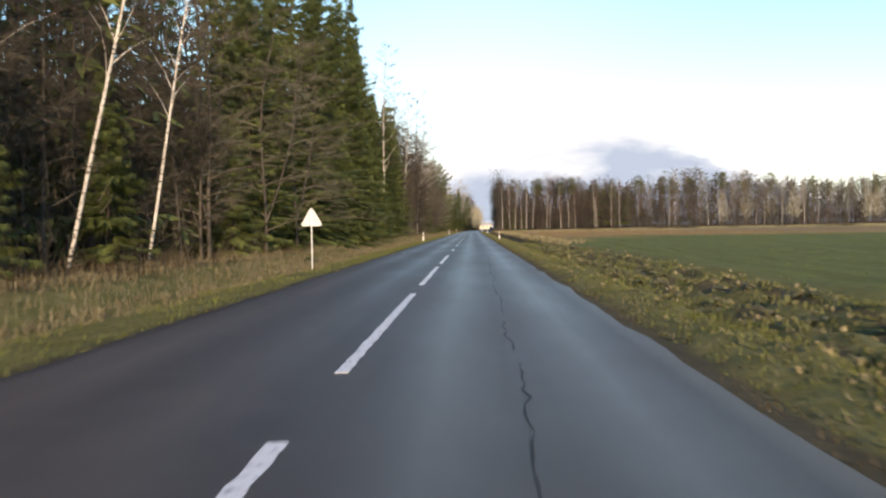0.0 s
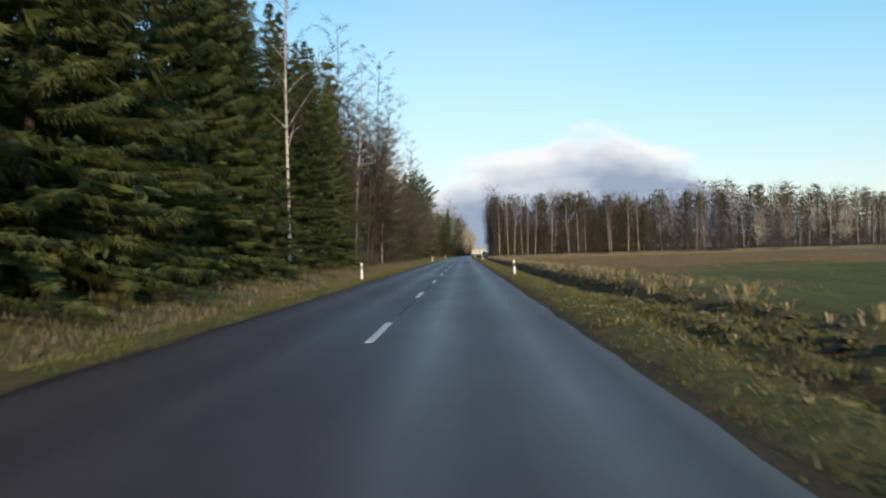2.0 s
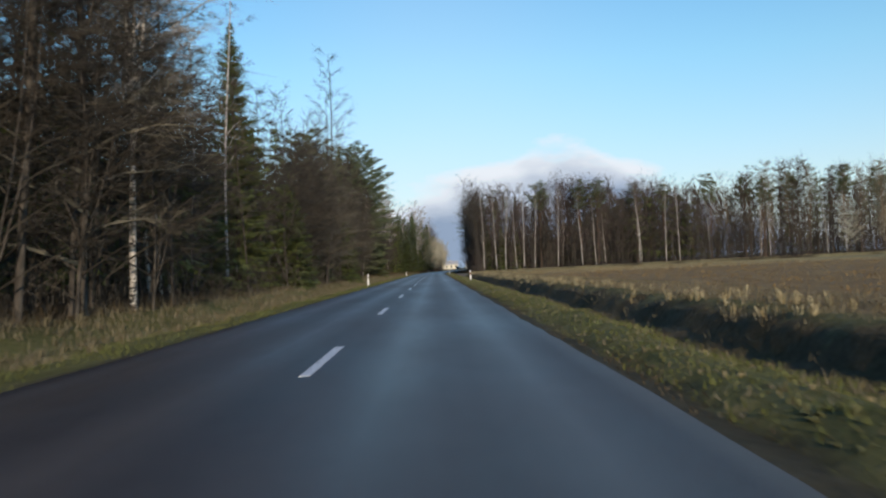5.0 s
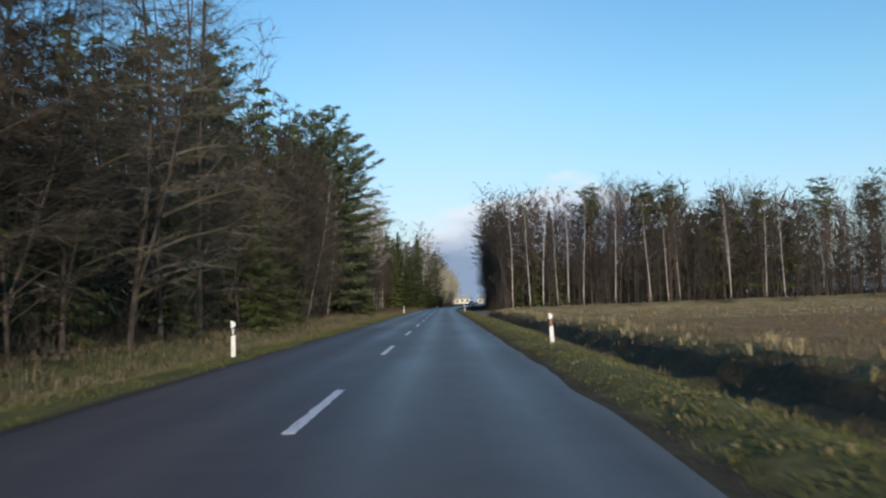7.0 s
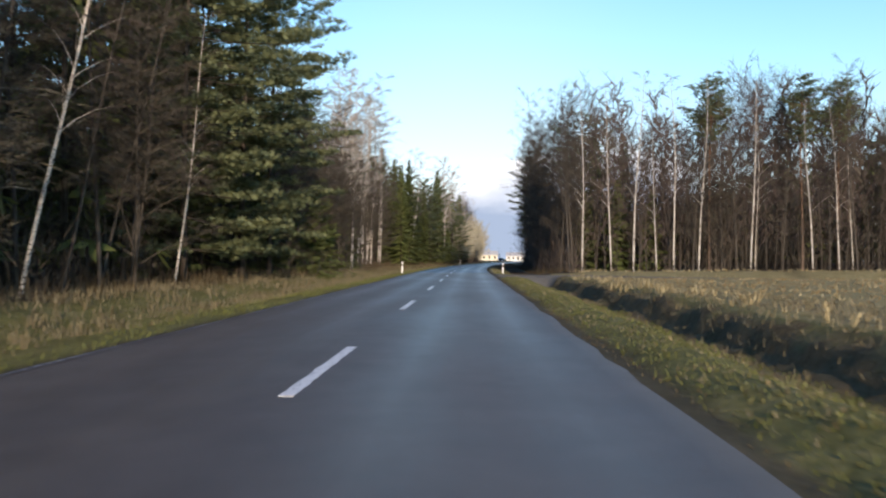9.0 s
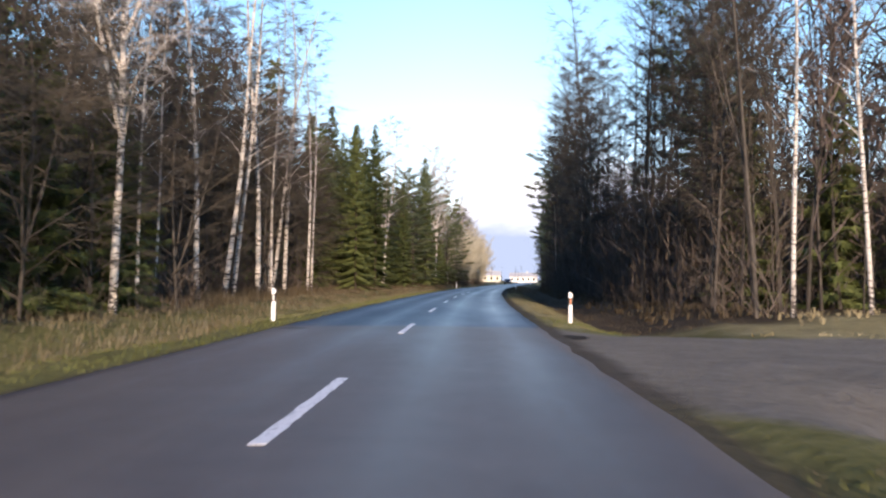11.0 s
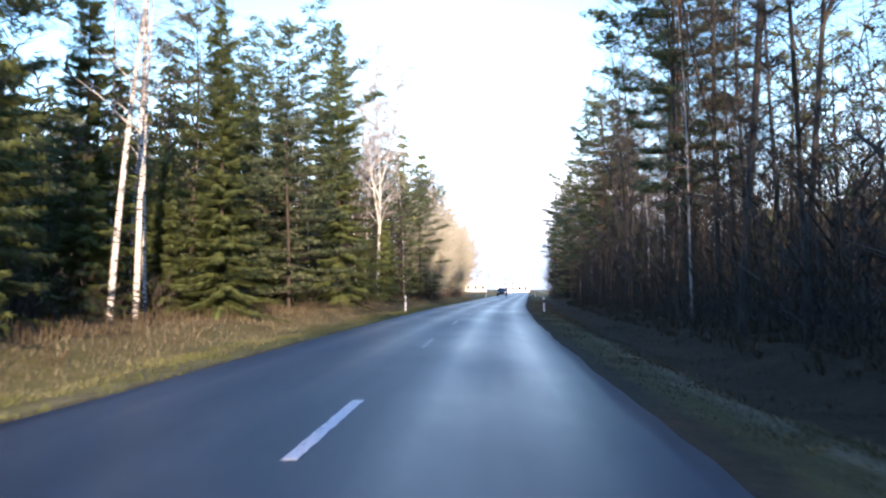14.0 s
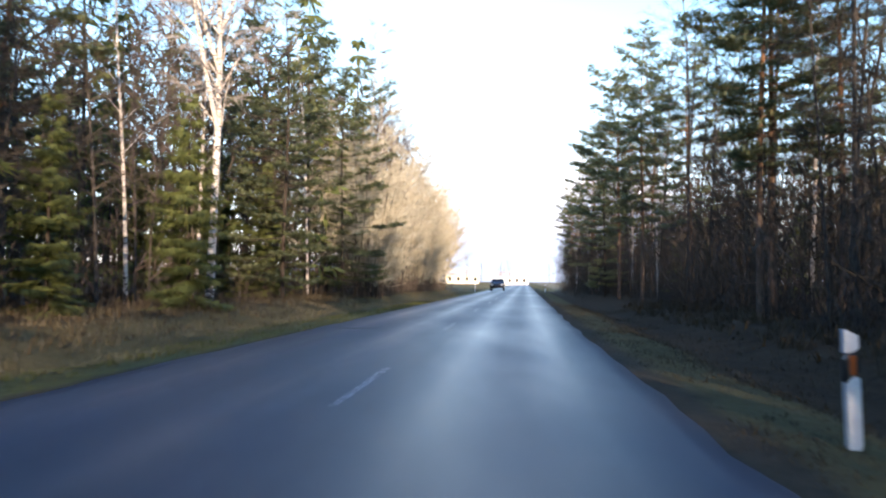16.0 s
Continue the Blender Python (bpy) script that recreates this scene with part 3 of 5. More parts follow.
def spruce(seed, h, r, detail=1.0, bottom=0.5, size=1.0):
    """Tiers of plume-like boughs that hang and lift at the tip, with a short fringe below and a dark heart of twigs."""
    rng = random.Random(seed)
    wood, crown = Shell(), Shell()
    line = trunk_line(rng, h, 0.01, 0.05, 5)
    wood.tube(line, [0.008 * h * (1 - 0.97 * i / 5) + 0.01 for i in range(6)], 6)
    gap = 0.28 * size ** 1.35 / detail ** 0.5
    wide = 0.13 * size
    put = crown.fan if size < 1.3 else crown.spray
    lump = [rng.uniform(0.80, 1.15) for _ in range(12)]
    z = bottom
    while z < h - 0.12:
        s = z / h
        full = (r * (1 - s) ** 0.85 * (0.8 + 0.2 * min(1, z / 2.5)) + 0.10) * lump[int(s * 11)]
        n = max(4, int((5 + 3.0 * (1 - s)) * detail ** 0.5))
        a0 = rng.uniform(0, 6.3)
        for i in range(n):
            a = a0 + 6.283 * i / n + rng.uniform(-.3, .3)
            L = full * rng.uniform(0.6, 1.15)
            out = Vector((math.cos(a), math.sin(a), 0))
            side = Vector((-out.y, out.x, 0))
            root = along(line, s) + Z * rng.uniform(-.25, .25)
            droop = rng.uniform(0.3, 0.55) * (1 - s * 0.9)
            face = out * .8 + Z * .6
            q0 = 0.12 if L > 1.2 else 0.08
            m = max(2, int(L * (1 - q0) / gap))
            for j in range(m):
                q = q0 + (1 - q0) * (j + 0.7) / m
                p = root + out * (L * q) + Z * (L * (-droop * q + 0.34 * q * q * (0.4 + s)))
                ln = (0.32 + 0.42 * min(1, L) * (1.2 - q)) * rng.uniform(.7, 1.25) * (0.5 + 0.5 * size)
                for sg in (-1, 1):
                    put(p, p + out * (ln * 0.6) + side * (sg * ln * 0.85) - Z * (ln * rng.uniform(0.1, 0.6)), wide, face + side * rng.uniform(-.5, .5))
                lf = ln * rng.uniform(.7, 1.25)
                put(p + Z * .05, p + out * lf * rng.uniform(.1, .6) + side * rng.uniform(-.3, .3) * lf - Z * lf * .8, wide, out + Z * .4 + side * rng.uniform(-.8, .8))
        z += (0.42 + 0.28 * (1 - s)) * size ** .5 / detail ** 0.5
    return wood, crown


def pine(seed, h, r, detail=1.0, low=0.3, dome=False):
    """A pine with whorls of boughs that sag, lift at the tip and carry flat plates of needle tufts; an old one ends in a dome."""
    rng = random.Random(seed)
    wood, crown = Shell(), Shell()
    line = trunk_line(rng, h, 0.015, 0.25, 7)
    wood.tube(line, [0.0078 * h * (1 - 0.9 * i / 7) for i in range(8)], 7)
    z = low * h
    bald = rng.uniform(0, 6.3)
    while z < h * 0.985:
        s = z / h
        k = (s - low) / (1 - low)
        reach = r * (0.55 + 0.55 * math.sin(min(1, 0.12 + k) * 2.6)) * (1 if k < 0.85 else 0.6)
        a0 = rng.uniform(0, 6.3)
        n = rng.choice((3, 4, 5))
        for i in range(n):
            a = a0 + 6.283 * i / n + rng.uniform(-.35, .35)
            L = reach * rng.uniform(.5, 1.25) * (0.8 + 0.2 * math.cos(a - bald))
            out = Vector((math.cos(a), math.sin(a), 0))
            side = Vector((-out.y, out.x, 0))
            root = along(line, s) + Z * rng.uniform(-.15, .15)
            rise = -0.20 + 0.85 * k * k + rng.uniform(-.10, .12)
            if dome:
                rise = rng.uniform(-.1, .45)
                L *= 1.0 if k < 0.5 else 1.25 - 0.5 * k
            bend = rng.uniform(-.12, .12) * L
            pts = [root + out * (L * q) + side * (bend * q * q) + Z * (L * (rise * q + 0.16 * q * q * q)) for q in (0, .35, .7, 1)]
            wood.tube(pts, [0.040 * (1.2 - k), 0.028, 0.016, 0.007], 3)
            m = max(3, int(9.0 * detail * L / 2.2))
            for j in range(m):
                q = (0.12 if dome else 0.36) + (0.87 if dome else 0.63) * ((j + rng.random()) / m) ** 0.8
                c = along(pts, min(q, 0.99)) + side * rng.gauss(0, .17) * L * (1.25 - q) * 1.5 + Z * rng.uniform(.02, .12)
                for _ in range(max(5, int(16 * detail))):
                    d = Vector((rng.gauss(0, 1), rng.gauss(0, 1), rng.gauss(0.25, .35))).normalized()
                    o = c + Vector((rng.gauss(0, .20), rng.gauss(0, .20), rng.gauss(0, .05)))
                    crown.fan(o, o + d * rng.uniform(.20, .38), 0.068 / detail ** 0.6, Z + Vector((rng.gauss(0, .6), rng.gauss(0, .6), 0)))
        z += rng.uniform(.65, 1.15) / detail ** 0.4 * (0.7 if dome else 1)
    for i in range(8):   # dead snags below the crown
        s = rng.uniform(0.08, max(low, .15))
        a = rng.uniform(0, 6.3)
        p = along(line, s)
        wood.tube([p, p + Vector((math.cos(a), math.sin(a), -.1)) * rng.uniform(.5, 1.6)], [0.02, 0.005], 3)
    return wood, crown


def filler(seed, h, r, count, wide=1.0):
    """A tree deep in the wood: a stem and a loose mass of branches."""
    rng = random.Random(seed)
    wood, crown = Shell(), Shell()
    line = trunk_line(rng, h, 0.06, 0.5, 5)
    wood.tube(line, [0.0046 * h * (1 - 0.9 * i / 5) for i in range(6)], 4)
    n = count // 9
    for i in range(n):
        s = 0.08 + 0.91 * ((i + rng.random()) / n) ** 0.68
        a = i * 2.4 + rng.uniform(-.7, .7)
        L = r * (1.05 - 0.5 * s) * rng.uniform(.5, 1.25)
        out = Vector((math.cos(a), math.sin(a), 0))
        p = along(line, s)
        e = p + out * L * 0.8 + Z * L * rng.uniform(.4, 1.7)
        crown.sliver(p, e, .06 * wide, rng)
        for _ in range(8):
            b = p.lerp(e, rng.uniform(.15, 1))
            d = out * rng.uniform(0, 1) + Vector((rng.gauss(0, .6), rng.gauss(0, .6), rng.gauss(.7, .6)))
            crown.sliver(b, b + d.normalized() * rng.uniform(.45, 1.35) * (1 if wide < 1.2 else 1.3), rng.uniform(.03, .07) * wide, rng)
    return wood, crown


def bare(seed, h, spread, detail=1.0, low=0.3, upright=0.9, droop=0.35, thick=0.0095, forks=1, twig=0.022, crook=0.45, white=False):
    """A leafless broadleaf: trunk, limbs that climb, branchlets and fine twigs."""
    rng = random.Random(seed)
    wood, crown = Shell(), Shell()
    stout = min(1.7, thick / 0.0044)
    stems = [trunk_line(rng, h, 0.07, crook, 10)]
    for _ in range(forks - 1):
        k = rng.uniform(0.03, 0.28) if low < 0.15 else rng.uniform(0.28, 0.5)
        p = along(stems[0], k)
        a = rng.uniform(0, 6.3)
        out = Vector((math.cos(a), math.sin(a), 0))
        top = h * rng.uniform(.75, .95) - p.z
        stems.append([p + out * (0.20 * top * (1 - (1 - q) ** 2)) + Z * top * q for q in [j / 6 for j in range(7)]])
    for si, line in enumerate(stems):
        n = len(line) - 1
        r0 = thick * h * (1 if si == 0 else 0.6)
        wood.tube(line, [r0 * (1 - 0.9 * i / n) + 0.008 for i in range(n + 1)], 7 if si == 0 else 5)
        nb = int(26 * detail / (1 if si == 0 else 2))
        for i in range(nb):
            s = (low if si == 0 else 0.2) + (1 - (low if si == 0 else 0.2)) * (i + rng.random()) / nb
            s = min(s, 0.985)
            k = s
            a = i * 2.4 + rng.uniform(-.6, .6)
            out = Vector((math.cos(a), math.sin(a), 0))
            side = Vector((-out.y, out.x, 0))
            L = spread * (1.25 - 0.85 * k) * rng.uniform(.5, 1.15)
            root = along(line, s)
            pts = [root + out * (L * q) + Z * (L * (upright * q - droop * q * q * 0.8)) + side * (0.06 * L * math.sin(q * 4 + a)) for q in (0, 0.3, 0.65, 1)]
            (wood if white else crown).tube(pts, [v * (1.2 - k) for v in (0.034 * stout, 0.022 * stout, 0.012 * stout, 0.005)], 3)
            for j in range(int(8 * detail) + 1):
                q = rng.uniform(0.2, 0.98)
                p = along(pts, q)
                d = (out * rng.uniform(.3, 1) + side * rng.uniform(-1, 1) + Z * rng.uniform(-.1, .9)).normalized()
                l2 = L * rng.uniform(.22, .5)
                e = p + d * l2 - Z * (droop * 0.3 * l2)
                mid_p = p.lerp(e, 0.5) + Vector((rng.uniform(-1, 1), rng.uniform(-1, 1), rng.uniform(-.2, 1))) * l2 * 0.08
                crown.sliver(p, mid_p, 0.9 * twig + 0.008, rng)
                crown.sliver(mid_p, e, 0.9 * twig + 0.004, rng)
                for _ in range(int(11 * detail)):
                    b = p.lerp(e, rng.random())
                    tip = b + (d + Vector((rng.gauss(0, .6), rng.gauss(0, .6), rng.gauss(0.05 - droop, .45)))) * rng.uniform(.2, .55) * min(1.3, l2 + .3)
                    crown.sliver(b, tip, twig, rng)
    return wood, crown


def thicket(seed, h, r, detail=1.0, twig=0.02):
    """A shrub of many stems from one stool."""
    rng = random.Random(seed)
    wood, crown = Shell(), Shell()
    for i in range(int(16 * detail) + 4):
        a = rng.uniform(0, 6.3)
        out = Vector((math.cos(a), math.sin(a), 0))
        side = Vector((-out.y, out.x, 0))
        hh = h * rng.uniform(.5, 1.0)
        sp = r * rng.uniform(.2, 1.0)
        root = out * rng.uniform(0, .35 * r)
        bend = rng.uniform(-.5, .5)
        pts = [root + out * (sp * q ** 1.5) + side * (bend * q * q) + Z * (hh * q - 0.2 * (q == 0)) for q in (0, .35, .7, 1)]
        wood.tube(pts, [0.03 * h / 4 + .006, .02, .013, .005], 3)
        for j in range(int(15 * detail)):
            p = along(pts, rng.uniform(.12, .97))
            d = (out * rng.uniform(-.2, 1) + side * rng.uniform(-1, 1) + Z * rng.uniform(.1, 1.1)).normalized()
            l2 = hh * rng.uniform(.1, .26)
            e = p + d * l2
            crown.sliver(p, e, twig * 1.3, rng)
            for _ in range(int(5 * detail)):
                b = p.lerp(e, rng.random())
                crown.sliver(b, b + (d + Vector((rng.gauss(0, .6), rng.gauss(0, .6), rng.gauss(.1, .5)))) * l2 * rng.uniform(.25, .7), twig, rng)
    return wood, crown


def brush(seed, h, r, count):
    """Low tangled growth seen under the trees."""
    rng = random.Random(seed)
    wood, crown = Shell(), Shell()
    for _ in range(count):
        a, q = rng.uniform(0, 6.3), rng.random()
        out = Vector((math.cos(a), math.sin(a), 0))
        p = out * r * rng.random() * (.4 + .6 * q) + Z * (h * q * .72 - .1)
        d = out * rng.uniform(0, .7) + Vector((rng.gauss(0, .35), rng.gauss(0, .35), rng.uniform(.3, 1.2)))
        (wood if q < .25 else crown).sliver(p, p + d.normalized() * h * rng.uniform(.14, .36), rng.uniform(.014, .040), rng)
    return wood, crown


def fine(width, d):
    """Twigs of far trees are fewer and stand for several."""
    return width if d > 0.8 else width * 2.0


KINDS = {
    # kind: maker, trunk material, crown material, label, category
    "spruce": (lambda s, d: spruce(s, 20, 3.9, d, 0.5, 0.62), "sprucebark", "spruce", "dense dark green spruce with drooping boughs at the forest edge", "spruce tree"),
    "young_spruce": (lambda s, d: spruce(s, 8, 2.2, d, 0.2, 0.6), "sprucebark", "spruce", "young green spruce with boughs down to the ground", "spruce tree"),
    "pine": (lambda s, d: pine(s, 20, 3.4, d, 0.30), "pinebark", "pine", "tall pine with orange upper bark and green needle tufts", "pine tree"),
    "crown_pine": (lambda s, d: pine(s, 19, 2.6, 1.1 * d, 0.66, True), "pinebark", "pine", "tall pine with a bare stem and a rounded crown high up", "pine tree"),
    "low_pine": (lambda s, d: pine(s, 19, 4.8, d, 0.08), "sprucebark", "pine", "broad roadside pine with green boughs almost to the ground", "pine tree"),
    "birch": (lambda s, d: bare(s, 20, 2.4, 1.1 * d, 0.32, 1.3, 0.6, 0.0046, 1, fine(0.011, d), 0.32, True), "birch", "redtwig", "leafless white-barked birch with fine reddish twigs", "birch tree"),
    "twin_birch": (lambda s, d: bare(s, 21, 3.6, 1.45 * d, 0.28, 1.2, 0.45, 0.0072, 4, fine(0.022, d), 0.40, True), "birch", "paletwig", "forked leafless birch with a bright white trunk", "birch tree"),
    "alder": (lambda s, d: bare(s, 17, 2.3, 1.4 * d, 0.20, 0.75, 0.25, 0.0042, 1, fine(0.014, d), 0.22), "alderbark", "twig", "slender leafless alder with grey-brown bark", "alder tree"),
    "aspen": (lambda s, d: bare(s, 21, 3.1, 1.1 * d, 0.40, 1.1, 0.2, 0.0048, 2, fine(0.012, d), 0.25), "alderbark", "twig", "tall leafless aspen with an open crown", "aspen tree"),
    "hazel": (lambda s, d: bare(s, 12, 3.0, 1.25 * d, 0.05, 0.75, 0.35, 0.0045, 4, fine(0.014, d)), "alderbark", "twig", "bushy leafless brown tree with dense twigs down to the ground", "bare tree"),
    "grey_tree": (lambda s, d: bare(s, 11, 3.2, 1.05 * d, 0.10, 0.45, 0.4, 0.0070, 2, fine(0.013, d)), "alderbark", "greytwig", "low leafless tree with lichen-grey spreading branches", "bare tree"),
    "shrub": (lambda s, d: thicket(s, 3.6, 1.9, d), "bark", "twig", "leafless brown shrub of many stems", "shrub"),
    "filler": (lambda s, d: filler(s, 17.5, 2.4, 300, 0.82), "bark", "twig", "", ""),
    "filler_mid": (lambda s, d: filler(s, 17.5, 2.5, 150, 1.9), "bark", "twig", "", ""),
    "filler_front": (lambda s, d: filler(s, 17.5, 2.8, 610, 0.9), "bark", "twig", "", ""),
    # paler copy of filler_front, sunlight put into bark and twig colour
    "filler_pale": (lambda s, d: filler(s, 17.5, 2.6, 420, 0.9), "pinebark", "greytwig", "", ""),
    "filler_far": (lambda s, d: filler(s, 17.5, 2.6, 117, 3.4), "bark", "twig", "", ""),
    "filler_pine": (lambda s, d: pine(s, 17.5, 2.8, 0.30, 0.45), "bark", "pine", "", ""),
    "filler_spruce": (lambda s, d: spruce(s, 18, 3.6, 0.45, 0.5, 2.2), "bark", "spruce", "", ""),
    "filler_young": (lambda s, d: spruce(s, 8, 2.6, 0.45, 0.2, 2.0), "bark", "spruce", "", ""),
    "brush": (lambda s, d: brush(s, 3.4, 1.7, 72), "bark", "twig", "", ""),
    # same growth as brush, in the lightened brown
    "brown_brush": (lambda s, d: brush(s, 3.4, 1.7, 72), "brown_twig", "brown_twig", "", ""),
    # these two carry sunlight in their twig colour
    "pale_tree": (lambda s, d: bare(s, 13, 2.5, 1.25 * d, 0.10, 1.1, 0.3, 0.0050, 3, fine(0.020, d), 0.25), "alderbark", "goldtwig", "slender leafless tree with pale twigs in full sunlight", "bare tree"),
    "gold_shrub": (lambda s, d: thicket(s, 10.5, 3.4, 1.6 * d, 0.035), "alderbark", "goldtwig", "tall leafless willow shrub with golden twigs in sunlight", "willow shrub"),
}
NAMES = {"twin_birch": "birch_tree", "young_spruce": "spruce_tree", "low_pine": "pine_tree", "crown_pine": "pine_tree", "hazel": "bare_tree", "grey_tree": "bare_tree", "pale_tree": "bare_tree", "gold_shrub": "willow_shrub", "shrub": "shrub"}
PROTO, LOW = {}, {}


def thing_of(kind, variant):
    """The first tree of a kind and variant, or a copy to be placed."""
    make, wood_m, crown_m, label, cat = KINDS[kind]
    wood, crown = make(hash_of(kind) * 10 + variant, 1.0 if variant < 10 else 0.6)
    root = tagged(new(NAMES.get(kind, kind + "_tree")), label, cat, "trees along the road")
    for nm, sh, mt, smooth in (("trunk", wood, wood_m, True), ("crown", crown, crown_m, False)):
        ob = new(nm, sh.mesh(nm, M[mt], smooth))
        ob.parent = root
    return root


def hash_of(kind):
    return sum(ord(c) * (i + 1) for i, c in enumerate(kind)) % 977


VARIANTS = {"spruce": 3, "pine": 3, "birch": 3, "alder": 3, "shrub": 3, "twin_birch": 2, "aspen": 2, "grey_tree": 2, "young_spruce": 2, "gold_shrub": 2, "hazel": 3, "low_pine": 3, "crown_pine": 3, "pale_tree": 3}
USED = {}


def plant(kind, u, y, scale=1.0, lean=0.0, variant=None, wide=1.0):
    rng = random.Random(int(u * 131 + y * 977) & 0xffffff)
    v = rng.randrange(VARIANTS[kind]) if variant is None else variant
    turn = rng.uniform(0, 360)
    m = pose(cx(y) + u, y, ground_z(u, y) - 0.05, 0, lean, 0) @ pose(0, 0, 0, 0, 0, turn) @ Matrix.Diagonal((scale * wide, scale * wide, scale, 1))
    if (kind, v) not in USED:
        USED[kind, v] = thing_of(kind, v)
        USED[kind, v].matrix_basis = m
    else:
        src = USED[kind, v]
        c = copy_thing(src, Matrix())
        c.matrix_basis = m
    return None


# forest edge: y from, y to, distance from the centre line, gap between trees, kinds
LEFT_EDGE = [
    (6, 38, 10.4, 1.5, "alder hazel birch alder grey_tree hazel young_spruce alder", 0.8),
    (38, 57, 9.8, 2.6, "spruce spruce young_spruce spruce", 0.85),
    (57, 97, 8.8, 3.0, "spruce spruce spruce spruce spruce young_spruce", 1.0),
    (97, 124, 11.4, 3.0, "spruce spruce alder spruce young_spruce", 0.85),
    (124, 160, 9.0, 1.5, "alder hazel alder alder hazel alder birch aspen", 1.0),
    (160, 182, 9.0, 1.9, "spruce alder low_pine birch young_spruce hazel", 0.85),
    (182, 232, 8.8, 1.7, "young_spruce hazel young_spruce grey_tree hazel young_spruce alder", 0.95),
    (232, 252, 10.0, 1.4, "alder alder grey_tree alder alder hazel", 0.9),
    (252, 270, 10.6, 2.3, "low_pine alder spruce alder", 0.95),
    (270, 303, 8.9, 1.7, "hazel young_spruce hazel alder young_spruce", 0.82),
    (303, 342, 12.2, 1.5, "alder hazel alder birch alder alder hazel young_spruce", 0.95),
    (342, 368, 12.4, 3.0, "spruce spruce low_pine young_spruce", 0.84),
    (368, 400, 12.6, 3.2, "young_spruce low_pine spruce spruce birch", 0.74),
    (400, 438, 12.0, 2.3, "birch alder hazel pine birch alder young_spruce", 0.84),
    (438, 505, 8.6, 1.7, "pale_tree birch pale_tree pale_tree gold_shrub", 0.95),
]
RIGHT_EDGE = [
    (298, 336, 9.6, 1.7, "alder aspen alder alder aspen alder", 0.84),
    (336, 378, 9.2, 2.0, "aspen aspen alder alder aspen alder", 1.08),
    (378, 412, 9.6, 2.2, "aspen alder alder alder aspen birch", 0.95),
    (412, 470, 10.2, 2.1, "alder birch alder pine birch alder aspen", 0.85),
    (470, 535, 8.2, 2.4, "pine alder alder birch hazel", 0.72),
]
# trees that stand out: kind, across, along, scale, lean
FIRST_TREES = [
    ("birch", -9.6, 29.5, 0.72, 12.0, None, 0.8), ("birch", -10.2, 25.0, 0.85, 15.0, None, 0.75), ("grey_tree", -9.8, 37.0, 1.2), ("grey_tree", -8.9, 43.0, 1.1), ("grey_tree", -9.0, 51.0, 1.1),
    ("birch", -8.9, 99.4, 1.1), ("spruce", -10.6, 88.0, 1.05), ("young_spruce", -9.0, 95.0, 1.05), ("spruce", -10.3, 103.0, 0.86), ("spruce", -10.7, 107.5, 0.90), ("spruce", -10.0, 112.0, 0.85), ("spruce", -10.3, 116.5, 0.88), ("spruce", -9.5, 121.0, 0.80), ("spruce", -10.4, 125.0, 0.82), ("twin_birch", -8.6, 152.8, 0.82), ("grey_tree", -8.9, 149.5, 1.35), ("aspen", -9.2, 146.0, 1.1),
]
MIDDLE_TREES = [
    ("grey_tree", -8.0, 199.0, 1.25), ("grey_tree", -8.3, 203.0, 1.15), ("alder", -9.8, 238.0, 0.7, 10.0), ("birch", -9.6, 243.0, 0.62, 10.0), ("alder", -10.2, 246.5, 0.7, 12.0), ("alder", -9.9, 251.0, 0.7, 8.0), ("birch", -9.5, 254.0, 0.5, 9.0), ("alder", -9.6, 234.0, 0.75, 13.0), ("alder", -9.5, 229.5, 0.7, 11.0), ("alder", -9.7, 241.0, 0.7, 9.0), ("alder", -10.0, 248.5, 0.7, 11.0),
    ("aspen", -8.6, 208.8, 1.05), ("low_pine", -9.4, 263.0, 1.1), ("low_pine", -9.8, 256.0, 1.0), ("low_pine", -9.2, 268.0, 1.0), ("low_pine", -11.5, 260.0, 1.1), ("twin_birch", -8.5, 295.0, 0.80), ("birch", -8.8, 297.5, 0.7),
    ("pine", -13.2, 219.0, 0.82), ("pine", -13.4, 224.0, 0.88), ("pine", -13.0, 229.0, 0.88), ("low_pine", -13.6, 235.0, 0.75), ("pine", -13.4, 241.0, 0.85), ("low_pine", -12.6, 248.0, 0.85),
]
BIRCH_TREES = [
    ("birch", -11.2, 310.5, 1.0, 1.0, None, 1.4), ("birch", -10.7, 313.0, 1.0, 5.0, 1, 1.4), ("birch", -11.0, 315.6, 0.95, 2.0, 2, 1.5), ("birch", -11.2, 321.2, 1.05, 3.0, 0, 1.6), ("birch", -10.9, 323.2, 0.85, 1.0, 1, 1.2),
    ("birch", -11.4, 325.2, 0.9, 7.0, 2, 1.4), ("birch", -11.0, 326.9, 1.0, 5.0, 1, 1.5), ("birch", -10.5, 331.5, 0.9, 1.0, None, 1.2), ("birch", -11.6, 337.9, 0.95), ("spruce", -9.4, 345.0, 0.72),
    ("spruce", -11.6, 350.5, 0.70), ("spruce", -9.6, 357.5, 0.83), ("spruce", -11.4, 363.0, 0.76), ("birch", -10.9, 370.5, 0.95, 2.0, 0, 1.25), ("birch", -11.0, 372.8, 1.0, 4.0, 2, 1.25), ("birch", -11.4, 374.5, 0.85, -1.0), ("birch", -13.8, 377.0, 0.95, 2.0), ("birch", -14.6, 380.5, 0.9), ("birch", -13.2, 384.0, 0.85, 3.0),
]
